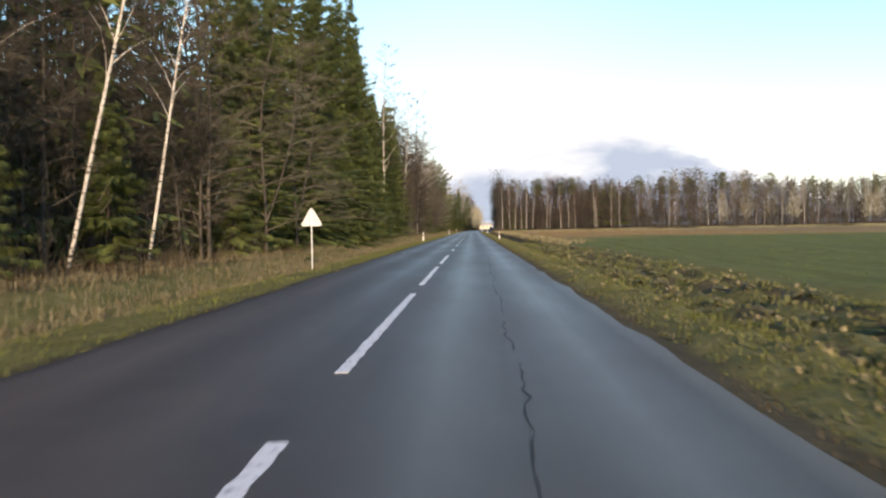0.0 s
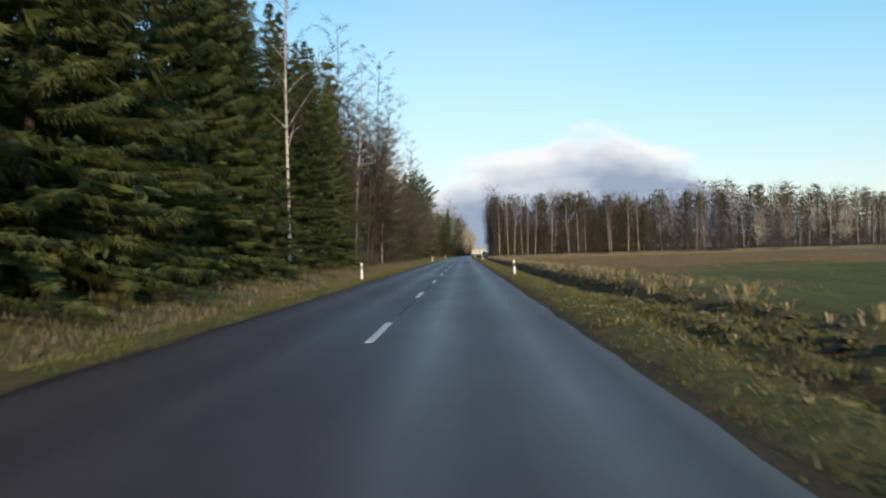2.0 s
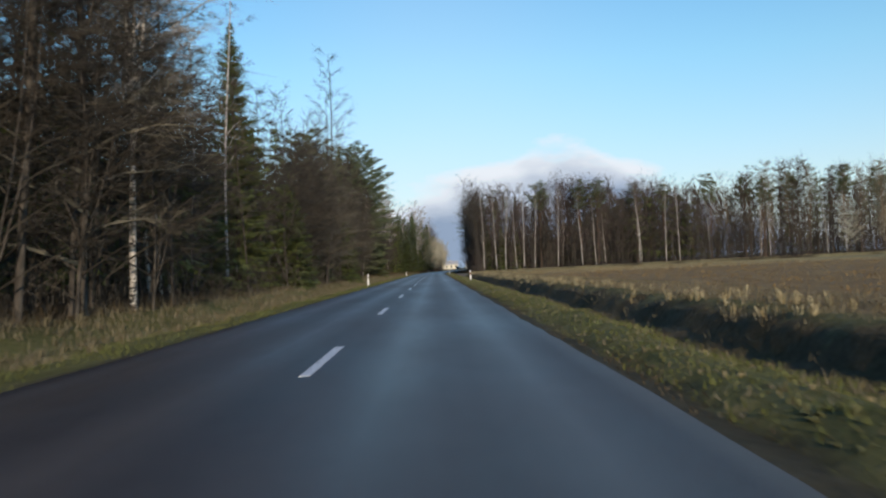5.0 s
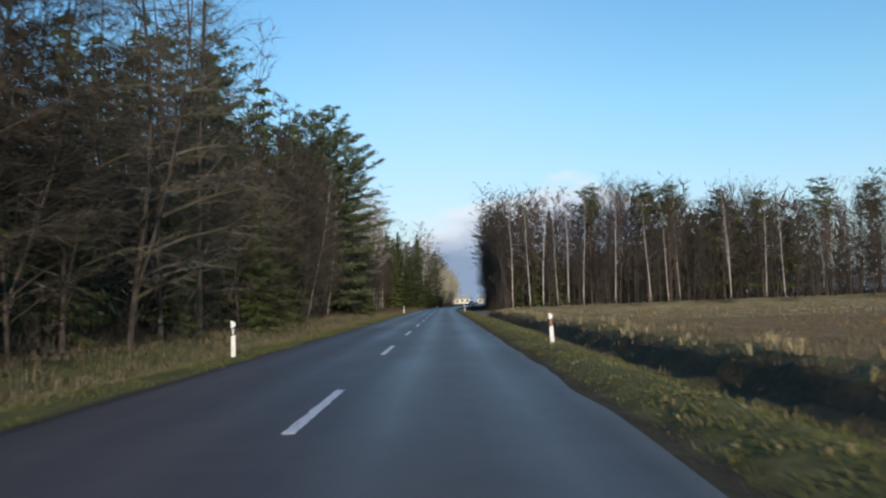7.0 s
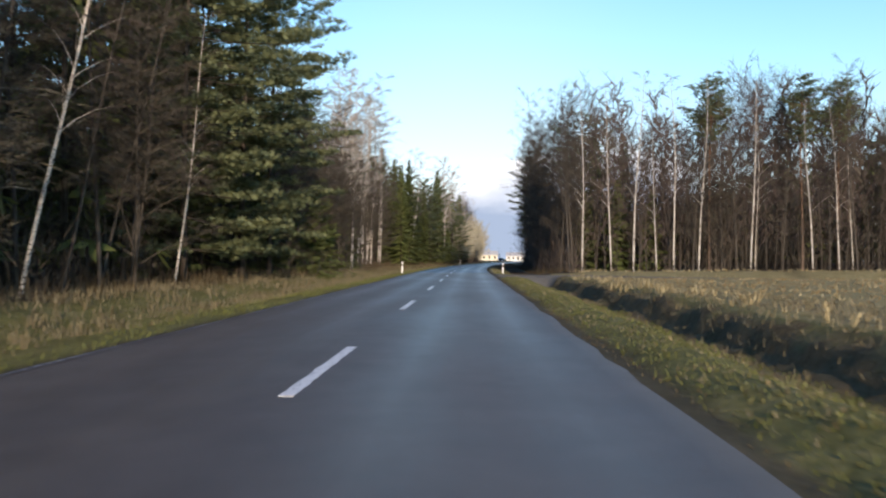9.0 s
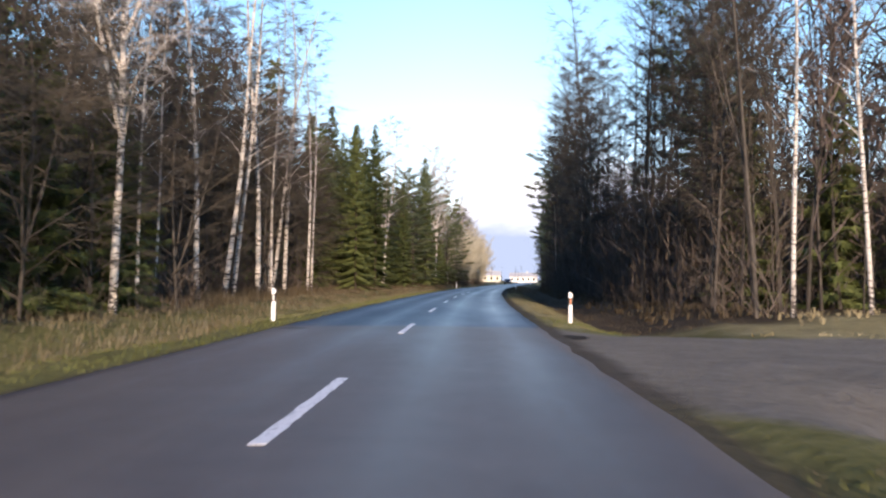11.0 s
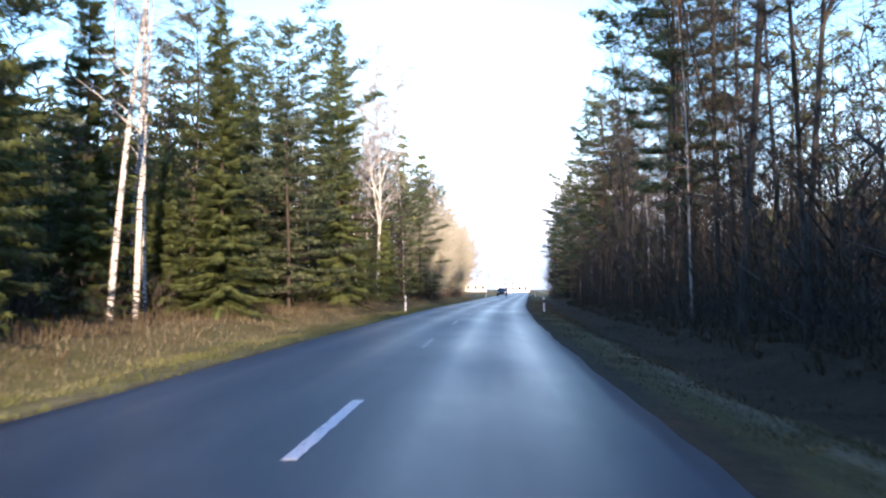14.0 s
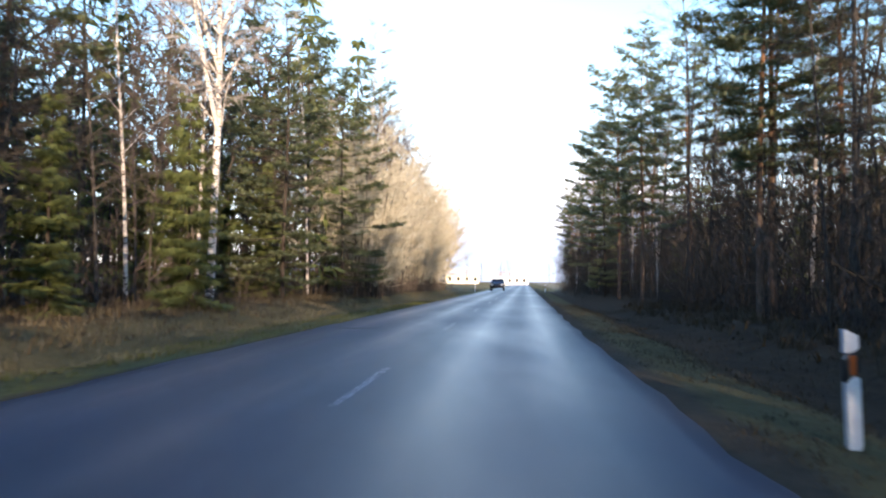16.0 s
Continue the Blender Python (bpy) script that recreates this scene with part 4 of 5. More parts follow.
BEND_TREES = [
    ("spruce", -9.2, 376.5, 0.64), ("low_pine", -12.0, 381.0, 0.72), ("low_pine", -9.6, 388.5, 0.82), ("low_pine", -11.6, 392.6, 0.84), ("spruce", -12.4, 397.0, 0.72), ("spruce", -9.4, 400.5, 0.97),
    ("young_spruce", -9.6, 410.0, 0.7), ("young_spruce", -8.9, 417.0, 0.9), ("twin_birch", -10.9, 424.4, 1.15), ("low_pine", -9.8, 431.0, 0.8), ("low_pine", -8.8, 440.0, 0.72),
]
RIGHT_TREES = [
    ("birch", 11.2, 298.0, 0.80), ("birch", 13.8, 298.5, 0.82), ("birch", 21.5, 299.0, 0.85), ("birch", 12.1, 341.0, 0.75), ("birch", 10.7, 358.0, 0.7), ("birch", 9.2, 377.0, 0.62),
    ("pine", 9.6, 379.0, 0.95), ("pine", 10.2, 383.0, 0.9), ("pine", 9.6, 418.0, 0.88), ("pine", 9.2, 444.0, 0.86), ("pine", 8.8, 454.0, 0.85), ("low_pine", 8.6, 463.0, 0.8),
    ("pine", 8.4, 475.0, 0.8), ("pine", 13.5, 315.0, 0.85), ("spruce", 15.5, 322.0, 0.85), ("low_pine", 17.0, 330.0, 0.95), ("spruce", 21.0, 338.0, 0.9), ("young_spruce", 12.6, 306.5, 1.0), ("young_spruce", 15.2, 304.5, 1.1), ("young_spruce", 18.6, 305.0, 1.0),
]
rng = random.Random(5)
for kind, u, y, scale, *lean in FIRST_TREES + MIDDLE_TREES + BIRCH_TREES + BEND_TREES + RIGHT_TREES:
    plant(kind, u, y, scale, *lean)
for side, table in ((-1, LEFT_EDGE), (1, RIGHT_EDGE)):
    for y0, y1, dist, gap, kinds, size in table:
        kinds = kinds.split()
        y = y0
        while y < y1:
            kind = rng.choice(kinds)
            u = dist + rng.uniform(-0.5, 2.4)
            if kind in ("young_spruce", "hazel"):
                u -= 0.5
            if kind in ("low_pine", "spruce"):
                u += 0.6
            plant(kind, side * u, y, size * rng.uniform(0.82, 1.12))
            y += gap * rng.uniform(0.6, 1.4)

# forest front across the field
x = 15.5
while x < 190:
    kind = rng.choice("birch alder alder aspen alder alder alder birch alder hazel".split())
    size = rng.uniform(0.62, 0.90)
    # pale-twigged trees grow more frequent rightwards, standing in for the sunlit front
    if rng.random() < min(.16, (x - 50) / 200):
        kind, size = "pale_tree", size * 1.3
    plant(kind, x, 299 + rng.uniform(-2, 4) + x * 0.01, size)
    x += rng.uniform(1.0, 2.1)
for x, y, scale in ((23.2, 302, .95), (31.6, 302, .93), (35.2, 303, .95), (43.5, 304, .88), (49, 303, .84), (58.5, 303, .94), (66, 304, .90), (69.5, 303, .87), (76, 304, .92), (87, 304, .98), (95, 306, .98), (104, 305, .98), (118, 305, .88), (124, 307, .82), (140, 305, .9), (147, 306, .84), (163, 305, .88), (172, 306, .84)):
    plant("crown_pine", x, y, scale, 0.0, int(x) % 3)


# deeper rows of the forest, one sheet of far trees
def deep_forest(name, spots, label):
    mats = ["bark", "alderbark", "birch", "pinebark", "spruce", "pine", "twig", "redtwig", "greytwig", "goldtwig", "brown_twig", "tan_twig"]
    vs, fs, mi, base = [], [], [], 0
    for kind, x, y, z, scale, turn in spots:
        v_no = int(abs(x * 7 + y * 13)) % 4
        if (kind, v_no) not in LOW:
            make, wood_m, crown_m, _, _ = KINDS[kind]
            wood, crown = make(hash_of(kind) * 10 + 7 + v_no, 0.5)
            if kind.startswith("filler") and crown_m == "twig" and v_no % 2:
                crown_m = "redtwig"
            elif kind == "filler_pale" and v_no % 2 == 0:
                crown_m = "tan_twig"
            elif kind == "filler_front":
                crown_m, wood_m = ("redtwig", "twig")[v_no % 2], "alderbark"
            nw = len(wood.v)
            LOW[kind, v_no] = (np.array(wood.v + crown.v), wood.f + [tuple(i + nw for i in f) for f in crown.f],
                         [mats.index(wood_m)] * len(wood.f) + [mats.index(crown_m)] * len(crown.f))
        v, f, mid_ = LOW[kind, v_no]
        c, s = math.cos(turn) * scale, math.sin(turn) * scale
        w = np.empty_like(v)
        w[:, 0] = v[:, 0] * c - v[:, 1] * s + x
        w[:, 1] = v[:, 0] * s + v[:, 1] * c + y
        w[:, 2] = v[:, 2] * scale + z
        vs.append(w)
        fs.extend(tuple(i + base for i in face) for face in f)
        mi.extend(mid_)
        base += len(v)
    me = bpy.data.meshes.new(name)
    me.from_pydata(np.concatenate(vs).tolist(), [], fs)
    for k in mats:
        me.materials.append(M[k])
    me.polygons.foreach_set("material_index", mi)
    return tagged(new(name, me), label, "forest", kind="stuff")


def kinds_at(table, y):
    for y0, y1, dist, gap, kinds, size in table:
        if y0 <= y < y1:
            return dist, kinds.split(), size
    return None


spots = []
LEFT_ROWS = ((2.4, 2.1), (4.6, 2.2), (7, 2.4), (10, 2.8), (14, 3.4), (19, 4.0), (25, 4.2))
RIGHT_ROWS = ((2.2, 2.0), (4.4, 2.1), (7, 2.4), (10, 2.8), (14, 3.2), (20, 3.8), (28, 4.4))
for side, table, table_rows in ((-1, LEFT_EDGE, LEFT_ROWS), (1, RIGHT_EDGE, RIGHT_ROWS)):
    for row, gap in table_rows:
        y = -14.0
        while y < 535:
            k = kinds_at(table, max(y, table[0][0]))
            if k and (side < 0 or y > 300):
                u = side * (k[0] + row + rng.uniform(-1.2, 1.2))
                conifer = 0.45 if row > 4 else 0.25
                if 42 < y < 126 or 342 < y < 400:
                    conifer = 0.75
                if 270 < y < 342 and row > 4:
                    conifer = 0.34
                if y < 57:
                    conifer = 0.6
                if 124 < y < 160:
                    conifer = 0.35
                if 400 <= y < 446:
                    conifer = 0.4
                if 160 < y < 215:
                    conifer = 0.45
                if side > 0:
                    conifer = 0.04 if y < 365 else 0.22
                if side < 0 and 182 < y < 256:
                    conifer = 0.62
                if 308 < y < 340 and row < 8:
                    conifer = 0.12
                if y > 450:
                    conifer = 0.0
                kind = rng.choice(("filler_spruce", "filler_young") if side < 0 else ("filler_pine", "filler_pine", "filler_young")) if rng.random() < conifer else "filler"
                size = 1.0 if side < 0 and y < 57 else k[2]
                if side > 0:
                    size *= 1.12 if y < 322 else 0.52 if y < 368 else 0.68 if y < 400 else 0.74
                elif 160 < y < 215:
                    size *= 0.85
                if side > 0 and y < 380 and rng.random() < .03:
                    kind, size = "filler_young", 0.75
                if side < 0 and 160 < y < 215 and kind == "filler_spruce":
                    kind, size = "filler_young", 1.1
                if side < 0 and 372 < y < 402 and row > 3:
                    size *= 0.80
                if row > 3 and kind == "filler":
                    kind = "filler_far" if row > (15 if side > 0 else 6) else "filler_mid"
                spots.append((kind, cx(y) + u, y, ground_z(u, y) - .1, size * rng.uniform(.75, 1.1), rng.uniform(0, 6.3)))
            y += gap * rng.uniform(.6, 1.4) * (0.7 if side < 0 and (270 < y < 342 or 124 < y < 160) else 1)
for row, gap in ((1.5, 2.6), (4, 2.4), (7, 2.4), (11, 2.6), (16, 3.0), (22, 3.4), (30, 4.0)):
    y = 301.0
    while y < 480:
        u = 10 + row + rng.uniform(-1, 1)
        spots.append(("filler_mid" if row < 12 else "filler_far", cx(y) + u, y, ground_z(u, y) - .1, rng.uniform(.30, .48), rng.uniform(0, 6.3)))
        y += gap * rng.uniform(.6, 1.4)
for row, gap in ((2, 1.2), (4.5, 1.2), (7.5, 1.4), (11, 1.5), (16, 1.7), (22, 1.8), (29, 1.9), (37, 2.2), (46, 2.6)):
    x = 13.0 + min(row, 8)
    while x < 205:
        kind = rng.choice(("filler_far", "filler_far", "filler_far", "filler_far", "filler_young")) if row > 9 else "filler_front"
        big = (0.88 if row < 9 else 0.82) + 0.28 * noise.noise((x * .075, row * .1, 0))
        if x > 52 and 3 < row < 12 and rng.random() < min(.42, (x - 45) / 120):
            kind = "filler_pine"
        # sunlit colouring of the front fades in with x
        elif row < 12 and rng.random() < min(.62, (x - 38) / 70):
            kind = "filler_pale"
        spots.append((kind, x, 301 + row + rng.uniform(-1.2, 1.2), ground_z(x, 300) - .1, big * rng.uniform(.85, 1.12), rng.uniform(0, 6.3)))
        x += gap * rng.uniform(.6, 1.4)
for row, gap in ((20, 1.4), (27, 1.4), (35, 1.5), (44, 1.6)):
    x = 24.0
    while x < 205:
        spots.append(("filler_far", x, 301 + row + rng.uniform(-2, 2), ground_z(x, 300) - .1, rng.uniform(.4, .62), rng.uniform(0, 6.3)))
        x += gap * rng.uniform(.6, 1.4)
for row, gap in ((3, 2.6), (6, 2.4), (10, 2.4), (15, 2.4), (21, 2.4), (27, 2.6)):
    y = -12.0
    while y < 440:
        u = -(10.2 + row + rng.uniform(-1, 1))
        spots.append(("filler_mid" if row < 5 else "filler_far", cx(y) + u, y, ground_z(u, y) - .1, rng.uniform(.34, .56) * (1 + .018 * row), rng.uniform(0, 6.3)))
        y += gap * rng.uniform(.6, 1.4)
for y0, y1 in ((-14, 44), (340, 442)):
    for row in (17.5, 21.5):
        y = float(y0)
        while y < y1:
            u = -(row + rng.uniform(-1.5, 1.5))
            spots.append(("filler_young", cx(y) + u, y, ground_z(u, y) - .1, rng.uniform(.8, 1.2), rng.uniform(0, 6.3)))
            y += rng.uniform(1.4, 3.0)
y = 300.0
while y < 480:
    u = rng.uniform(8.6, 10.2)
    spots.append(("filler", cx(y) + u, y, ground_z(u, y) - .1, rng.uniform(.10, .18) if y < 312 else rng.uniform(.16, .28), rng.uniform(0, 6.3)))
    y += rng.uniform(.9, 2.0)
for side, row, y0, y1 in ((-1, 31, -14, 445), (-1, 37, -14, 445), (1, 44, 305, 520), (1, 50, 305, 520), (1, 56, 305, 520)):
    y = float(y0)
    while y < y1:
        u = side * (row + rng.uniform(-2, 2))
        spots.append(("filler_young", cx(y) + u, y, ground_z(u, y) - .1, rng.uniform(1.4, 1.95), rng.uniform(0, 6.3)))
        y += rng.uniform(1.9, 3.6)
deep_forest("forest", spots, "dense mixed forest of bare birches, alders, pines and spruces")

spots = []
for side, table in ((-1, LEFT_EDGE), (1, RIGHT_EDGE)):
    for row, gap in ((-0.6, 1.5), (0.8, 1.3), (2.4, 1.3), (4.5, 1.5), (7, 1.8), (10, 2.2), (14, 2.6)):
        y = -6.0
        while y < 530:
            k = kinds_at(table, max(y, table[0][0]))
            if k and (side < 0 or y > 298):
                if (row > 1 or not 44 < y < 106) and not (side > 0 and row > 0 and y < 310 and rng.random() < .6):
                    u = side * (k[0] + row + rng.uniform(-.7, .7))
                    big = 1.0 + (0.55 if side > 0 and row > 0 else 0) + max(0, row) * .04
                    spots.append(("brown_brush" if y > 298 and (side < 0 or y < 340) else "brush", cx(y) + u, y, ground_z(u, y) - .1, rng.uniform(.3, .75) if row < 0 else big * rng.uniform(.5, 1.3), rng.uniform(0, 6.3)))
            y += gap * rng.uniform(.5, 1.5)
x = 12.0
while x < 190:
    spots.append(("brush", x, 299 + rng.uniform(-1, 16), ground_z(x, 300) - .1, rng.uniform(.7, 1.7), rng.uniform(0, 6.3)))
    x += rng.uniform(.3, .7)
for side, row, gap, y0, y1 in ((-1, 20, 1.3, -14, 445), (-1, 27, 1.3, -14, 445), (-1, 34, 1.4, -14, 445), (1, 24, 1.5, 303, 480), (1, 32, 1.5, 303, 480)):
    y = float(y0)
    while y < y1:
        u = side * (9 + row + rng.uniform(-2, 2))
        spots.append(("brush", cx(y) + u, y, ground_z(u, y) - .15, rng.uniform(1.3, 2.3), rng.uniform(0, 6.3)))
        y += gap * rng.uniform(.5, 1.5)
for row, gap in ((14, 1.0), (24, 1.0), (34, 1.1), (44, 1.2)):
    x = 22.0
    while x < 205:
        spots.append(("brush", x, 300 + row + rng.uniform(-2, 2), ground_z(x, 300) - .15, rng.uniform(1.1, 1.9), rng.uniform(0, 6.3)))
        x += gap * rng.uniform(.5, 1.5)
deep_forest("undergrowth", spots, "leafless brown undergrowth along the forest edge")


# ---- grass ----
def grass(name, count, us, ys, height, mat, label, seed, blades=4, gate=-0.3, thin=1.0):
    g = np.random.RandomState(seed)
    vs, fs = [], []
    n = 0
    for _ in range(count):
        u, y = g.uniform(*us), g.uniform(*ys)
        lush = noise.noise((u * .8, y * .35, seed)) + 0.5 * noise.noise((u * 2.5, y * 1.9, seed))
        if lush < gate or (u > 2.9 and 276.5 < y < 293.5 - min(3, u - 3)):
            continue
        x, z = cx(y) + u, ground_z(u, y) - 0.02
        hh = height * g.uniform(.45, 1.1) * (0.85 + 0.5 * lush)
        for _ in range(blades):
            a, w = g.uniform(0, 6.3), g.uniform(.005, .012) * (1 + height) * thin
            bx, by = x + g.uniform(-.22, .22), y + g.uniform(-.22, .22)
            tx, ty = bx + math.cos(a) * hh * g.uniform(.1, .8), by + math.sin(a) * hh * g.uniform(.1, .8)
            dx, dy = -math.sin(a) * w, math.cos(a) * w
            vs += [(bx - dx, by - dy, z), (bx + dx, by + dy, z), (tx, ty, z + hh * g.uniform(.5, 1))]
            fs.append((n, n + 1, n + 2))
            n += 3
    me = bpy.data.meshes.new(name)
    me.from_pydata(vs, [], fs)
    me.materials.append(mat)
    return tagged(new(name, me), label, "grass", kind="stuff")


def tussocks(name, count, us, ys, height, mat, label, seed, blades=14, gate=-0.2):
    """Clumps of blades that arch out of one root."""
    g = np.random.RandomState(seed)
    vs, fs = [], []
    n = 0
    for _ in range(count):
        u, y = g.uniform(*us), g.uniform(*ys)
        lush = noise.noise((u * .9, y * .5, seed)) + 0.6 * noise.noise((u * 2.1, y * 1.4, seed + 9))
        if lush < gate or (u > 2.9 and 276.5 < y < 293.5 - min(3, u - 3)):
            continue
        x, z = cx(y) + u, ground_z(u, y) - 0.02
        hh = height * g.uniform(.5, 1.1) * (0.8 + 0.6 * lush)
        lean_a, spread = g.uniform(0, 6.3), g.uniform(.5, 1.2)
        for _ in range(blades):
            a, w = g.uniform(0, 6.3), g.uniform(.004, .009) * (1 + 2 * height)
            rr = hh * spread * g.uniform(.2, 1)
            bx, by = x + math.cos(a) * rr * .35, y + math.sin(a) * rr * .35
            mx, my = bx + math.cos(a) * rr * .4 + math.cos(lean_a) * hh * .15, by + math.sin(a) * rr * .4 + math.sin(lean_a) * hh * .15
            tx, ty = mx + math.cos(a) * rr * .5, my + math.sin(a) * rr * .5
            dx, dy = -math.sin(a) * w, math.cos(a) * w
            hz = hh * g.uniform(.6, 1)
            vs += [(bx - dx, by - dy, z), (bx + dx, by + dy, z), (mx + dx * .8, my + dy * .8, z + hz * .8), (mx - dx * .8, my - dy * .8, z + hz * .8), (tx, ty, z + hz * g.uniform(.55, 1.05))]
            fs += [(n, n + 1, n + 2, n + 3), (n + 3, n + 2, n + 4)]
            n += 5
    me = bpy.data.meshes.new(name)
    me.from_pydata(vs, [], fs)
    me.materials.append(mat)
    return tagged(new(name, me), label, "grass", kind="stuff")


M["pale_green"] = leafy("pale_grass", (0.098, 0.100, 0.042), (0.168, 0.165, 0.074), per_object=0.0, scale=0.5)
M["khaki"] = leafy("khaki_grass", (0.090, 0.084, 0.040), (0.205, 0.188, 0.108), per_object=0.0, scale=0.5)
M["crop"] = leafy("winter_crop", (0.088, 0.104, 0.034), (0.138, 0.155, 0.052), per_object=0.0, scale=0.1)
tussocks("verge_grass", 9000, (3.6, 4.8), (0, 278), 0.075, M["pale_green"], "pale yellow-green tussocks on the verge", 41, 7, -0.7)
tussocks("dry_grass", 900, (3.7, 4.9), (0, 278), 0.10, M["pale_straw"], "dry straw tussocks on the verge", 42, 10, -0.2)
tussocks("ditch_grass", 4200, (4.4, 7.6), (0, 84), 0.13, M["pale_green"], "pale turf on the turned rows beside the field", 51, 8, -0.25)
tussocks("ditch_grass", 1500, (4.4, 7.7), (0, 84), 0.14, M["pale_straw"], "dry tufts on the turned rows beside the field", 52, 8, -0.05)
tussocks("dry_grass", 1700, (7.0, 9.2), (62, 278), 0.38, M["pale_straw"], "tall pale grass tussocks on the far bank of the ditch", 43, 9, 0.12)
tussocks("dry_grass", 1500, (10, 190), (294.5, 298.5), 0.32, M["pale_straw"], "pale dry grass along the foot of the far wood", 44, 10, -0.6)
tussocks("dry_grass", 1800, (-8.6, -4.8), (0, 300), 0.34, M["straw"], "dry straw tussocks below the trees", 45, 12, 0.05)
tussocks("dead_weeds", 2200, (7.4, 11.0), (298, 440), 0.45, M["dead"], "dead brown weeds below the bare trees", 49, 9, -0.2)
tussocks("verge_grass", 2600, (4.0, 5.3), (293.5, 352), 0.085, M["khaki"], "ragged khaki grass along the rim of the ditch", 50, 10, -0.15)
grass("verge_grass", 7000, (3.5, 5.4), (293.5, 352), 0.09, M["khaki"], "short khaki verge grass before the bare wood", 53, 4, -0.3)
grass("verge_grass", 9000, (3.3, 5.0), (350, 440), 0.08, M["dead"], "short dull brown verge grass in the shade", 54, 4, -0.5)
grass("winter_crop", 30000, (8.2, 62), (4, 118), 0.06, M["crop"], "short green winter crop on the field", 46, 3, -0.7, 2.4)
grass("dead_grass", 9000, (3.08, 3.75), (0, 278), 0.06, M["dead"], "short dead grass and dirt along the road edge", 47, 4, -0.25)
grass("dry_grass", 8000, (8, 60), (215, 292), 0.20, M["pale_straw"], "pale fallow grass on the field before the wood", 48, 4, -0.2, 2.2)
grass("verge_grass", 20000, (3.5, 5.2), (0, 300), 0.10, M["green"], "short yellow-green verge grass", 1, 4, -0.6)
grass("dry_grass", 5000, (3.6, 5.2), (0, 278), 0.12, M["straw"], "dry blades among the verge grass", 20, 4, -0.4)
grass("verge_grass", 26000, (-5.8, -3.05), (0, 440), 0.13, M["green"], "short yellow-green verge grass", 2)
grass("dry_grass", 9000, (-6.6, -4.6), (0, 300), 0.22, M["straw"], "dry straw-coloured grass on the verge", 13)
grass("dry_grass", 9000, (-6.8, -4.2), (300, 440), 0.13, M["khaki"], "short khaki grass on the verge of the bend", 55)
grass("dry_grass", 7000, (-9.8, -6.2), (300, 440), 0.30, M["straw"], "dull straw below the birches", 56)
grass("dead_weeds", 5000, (-9.8, -6.8), (300, 440), 0.34, M["dead"], "low dead weeds below the birches", 57)
grass("dead_weeds", 11000, (-11.5, -8.2), (0, 440), 0.75, M["dead"], "dead brown weeds at the foot of the trees", 19, 4, -0.1)
grass("dry_grass", 11600, (-9.6, -6.0), (0, 300), 0.42, M["straw"], "tall dry straw-coloured grass below the trees", 3)
grass("dry_grass", 13000, (7.0, 11.5), (72, 278), 0.24, M["straw"], "dry straw-coloured grass beyond the ditch", 4)
grass("dry_grass", 15000, (11.5, 48), (100, 290), 0.18, M["stubble"], "reddish stubble and dry grass on the field", 15, 4, -0.3, 2.0)
grass("ditch_grass", 6000, (4.8, 7.0), (72, 278), 0.20, M["straw"], "dry tufts in the muddy ditch", 16, 5, 0.0)
grass("ditch_grass", 9000, (4.8, 6.6), (60, 278), 0.15, M["green"], "green tufts in the muddy ditch", 17, 5, -0.1)
grass("ditch_grass", 9000, (4.2, 7.6), (0, 95), 0.14, M["green"], "rough grass tussocks along the shallow ditch", 7, 5, 0.0)
grass("dry_grass", 9000, (4.4, 9.5), (296, 440), 0.16, M["dead"], "dead brown grass and leaves below the trees", 5, 4, -0.1)


def sod_clods(count):
    """Turned lumps of sod and soil in the shallow furrows."""
    g = random.Random(21)
    sh = Shell()
    for _ in range(count):
        u, y = g.uniform(4.6, 7.2), g.uniform(0, 78)
        if noise.noise((u * 1.3, y * .25, 4)) < -0.05:
            continue
        c = Vector((cx(y) + u, y, ground_z(u, y)))
        r = g.uniform(.04, .12)
        ring = [c + Vector((math.cos(a) * r * g.uniform(.7, 1.2), math.sin(a) * r * g.uniform(.9, 1.9), g.uniform(-.03, .05))) for a in (0, 1.25, 2.5, 3.8, 5.0)]
        top = c + Vector((g.uniform(-.04, .04), g.uniform(-.04, .04), r * g.uniform(.5, .9)))
        n = len(sh.v)
        sh.v.extend(tuple(p) for p in ring + [top])
        sh.f.extend((n + k, n + (k + 1) % 5, n + 5) for k in range(5))
    return tagged(new("sod_clods", sh.mesh("sod_clods", M["sod"], True)), "turned lumps of sod and dark soil beside the ditch", "soil", kind="stuff")


M["sod"] = leafy("sod", (0.070, 0.055, 0.024), (0.24, 0.20, 0.08), scale=2.5, per_object=0.0)
sod_clods(1600)


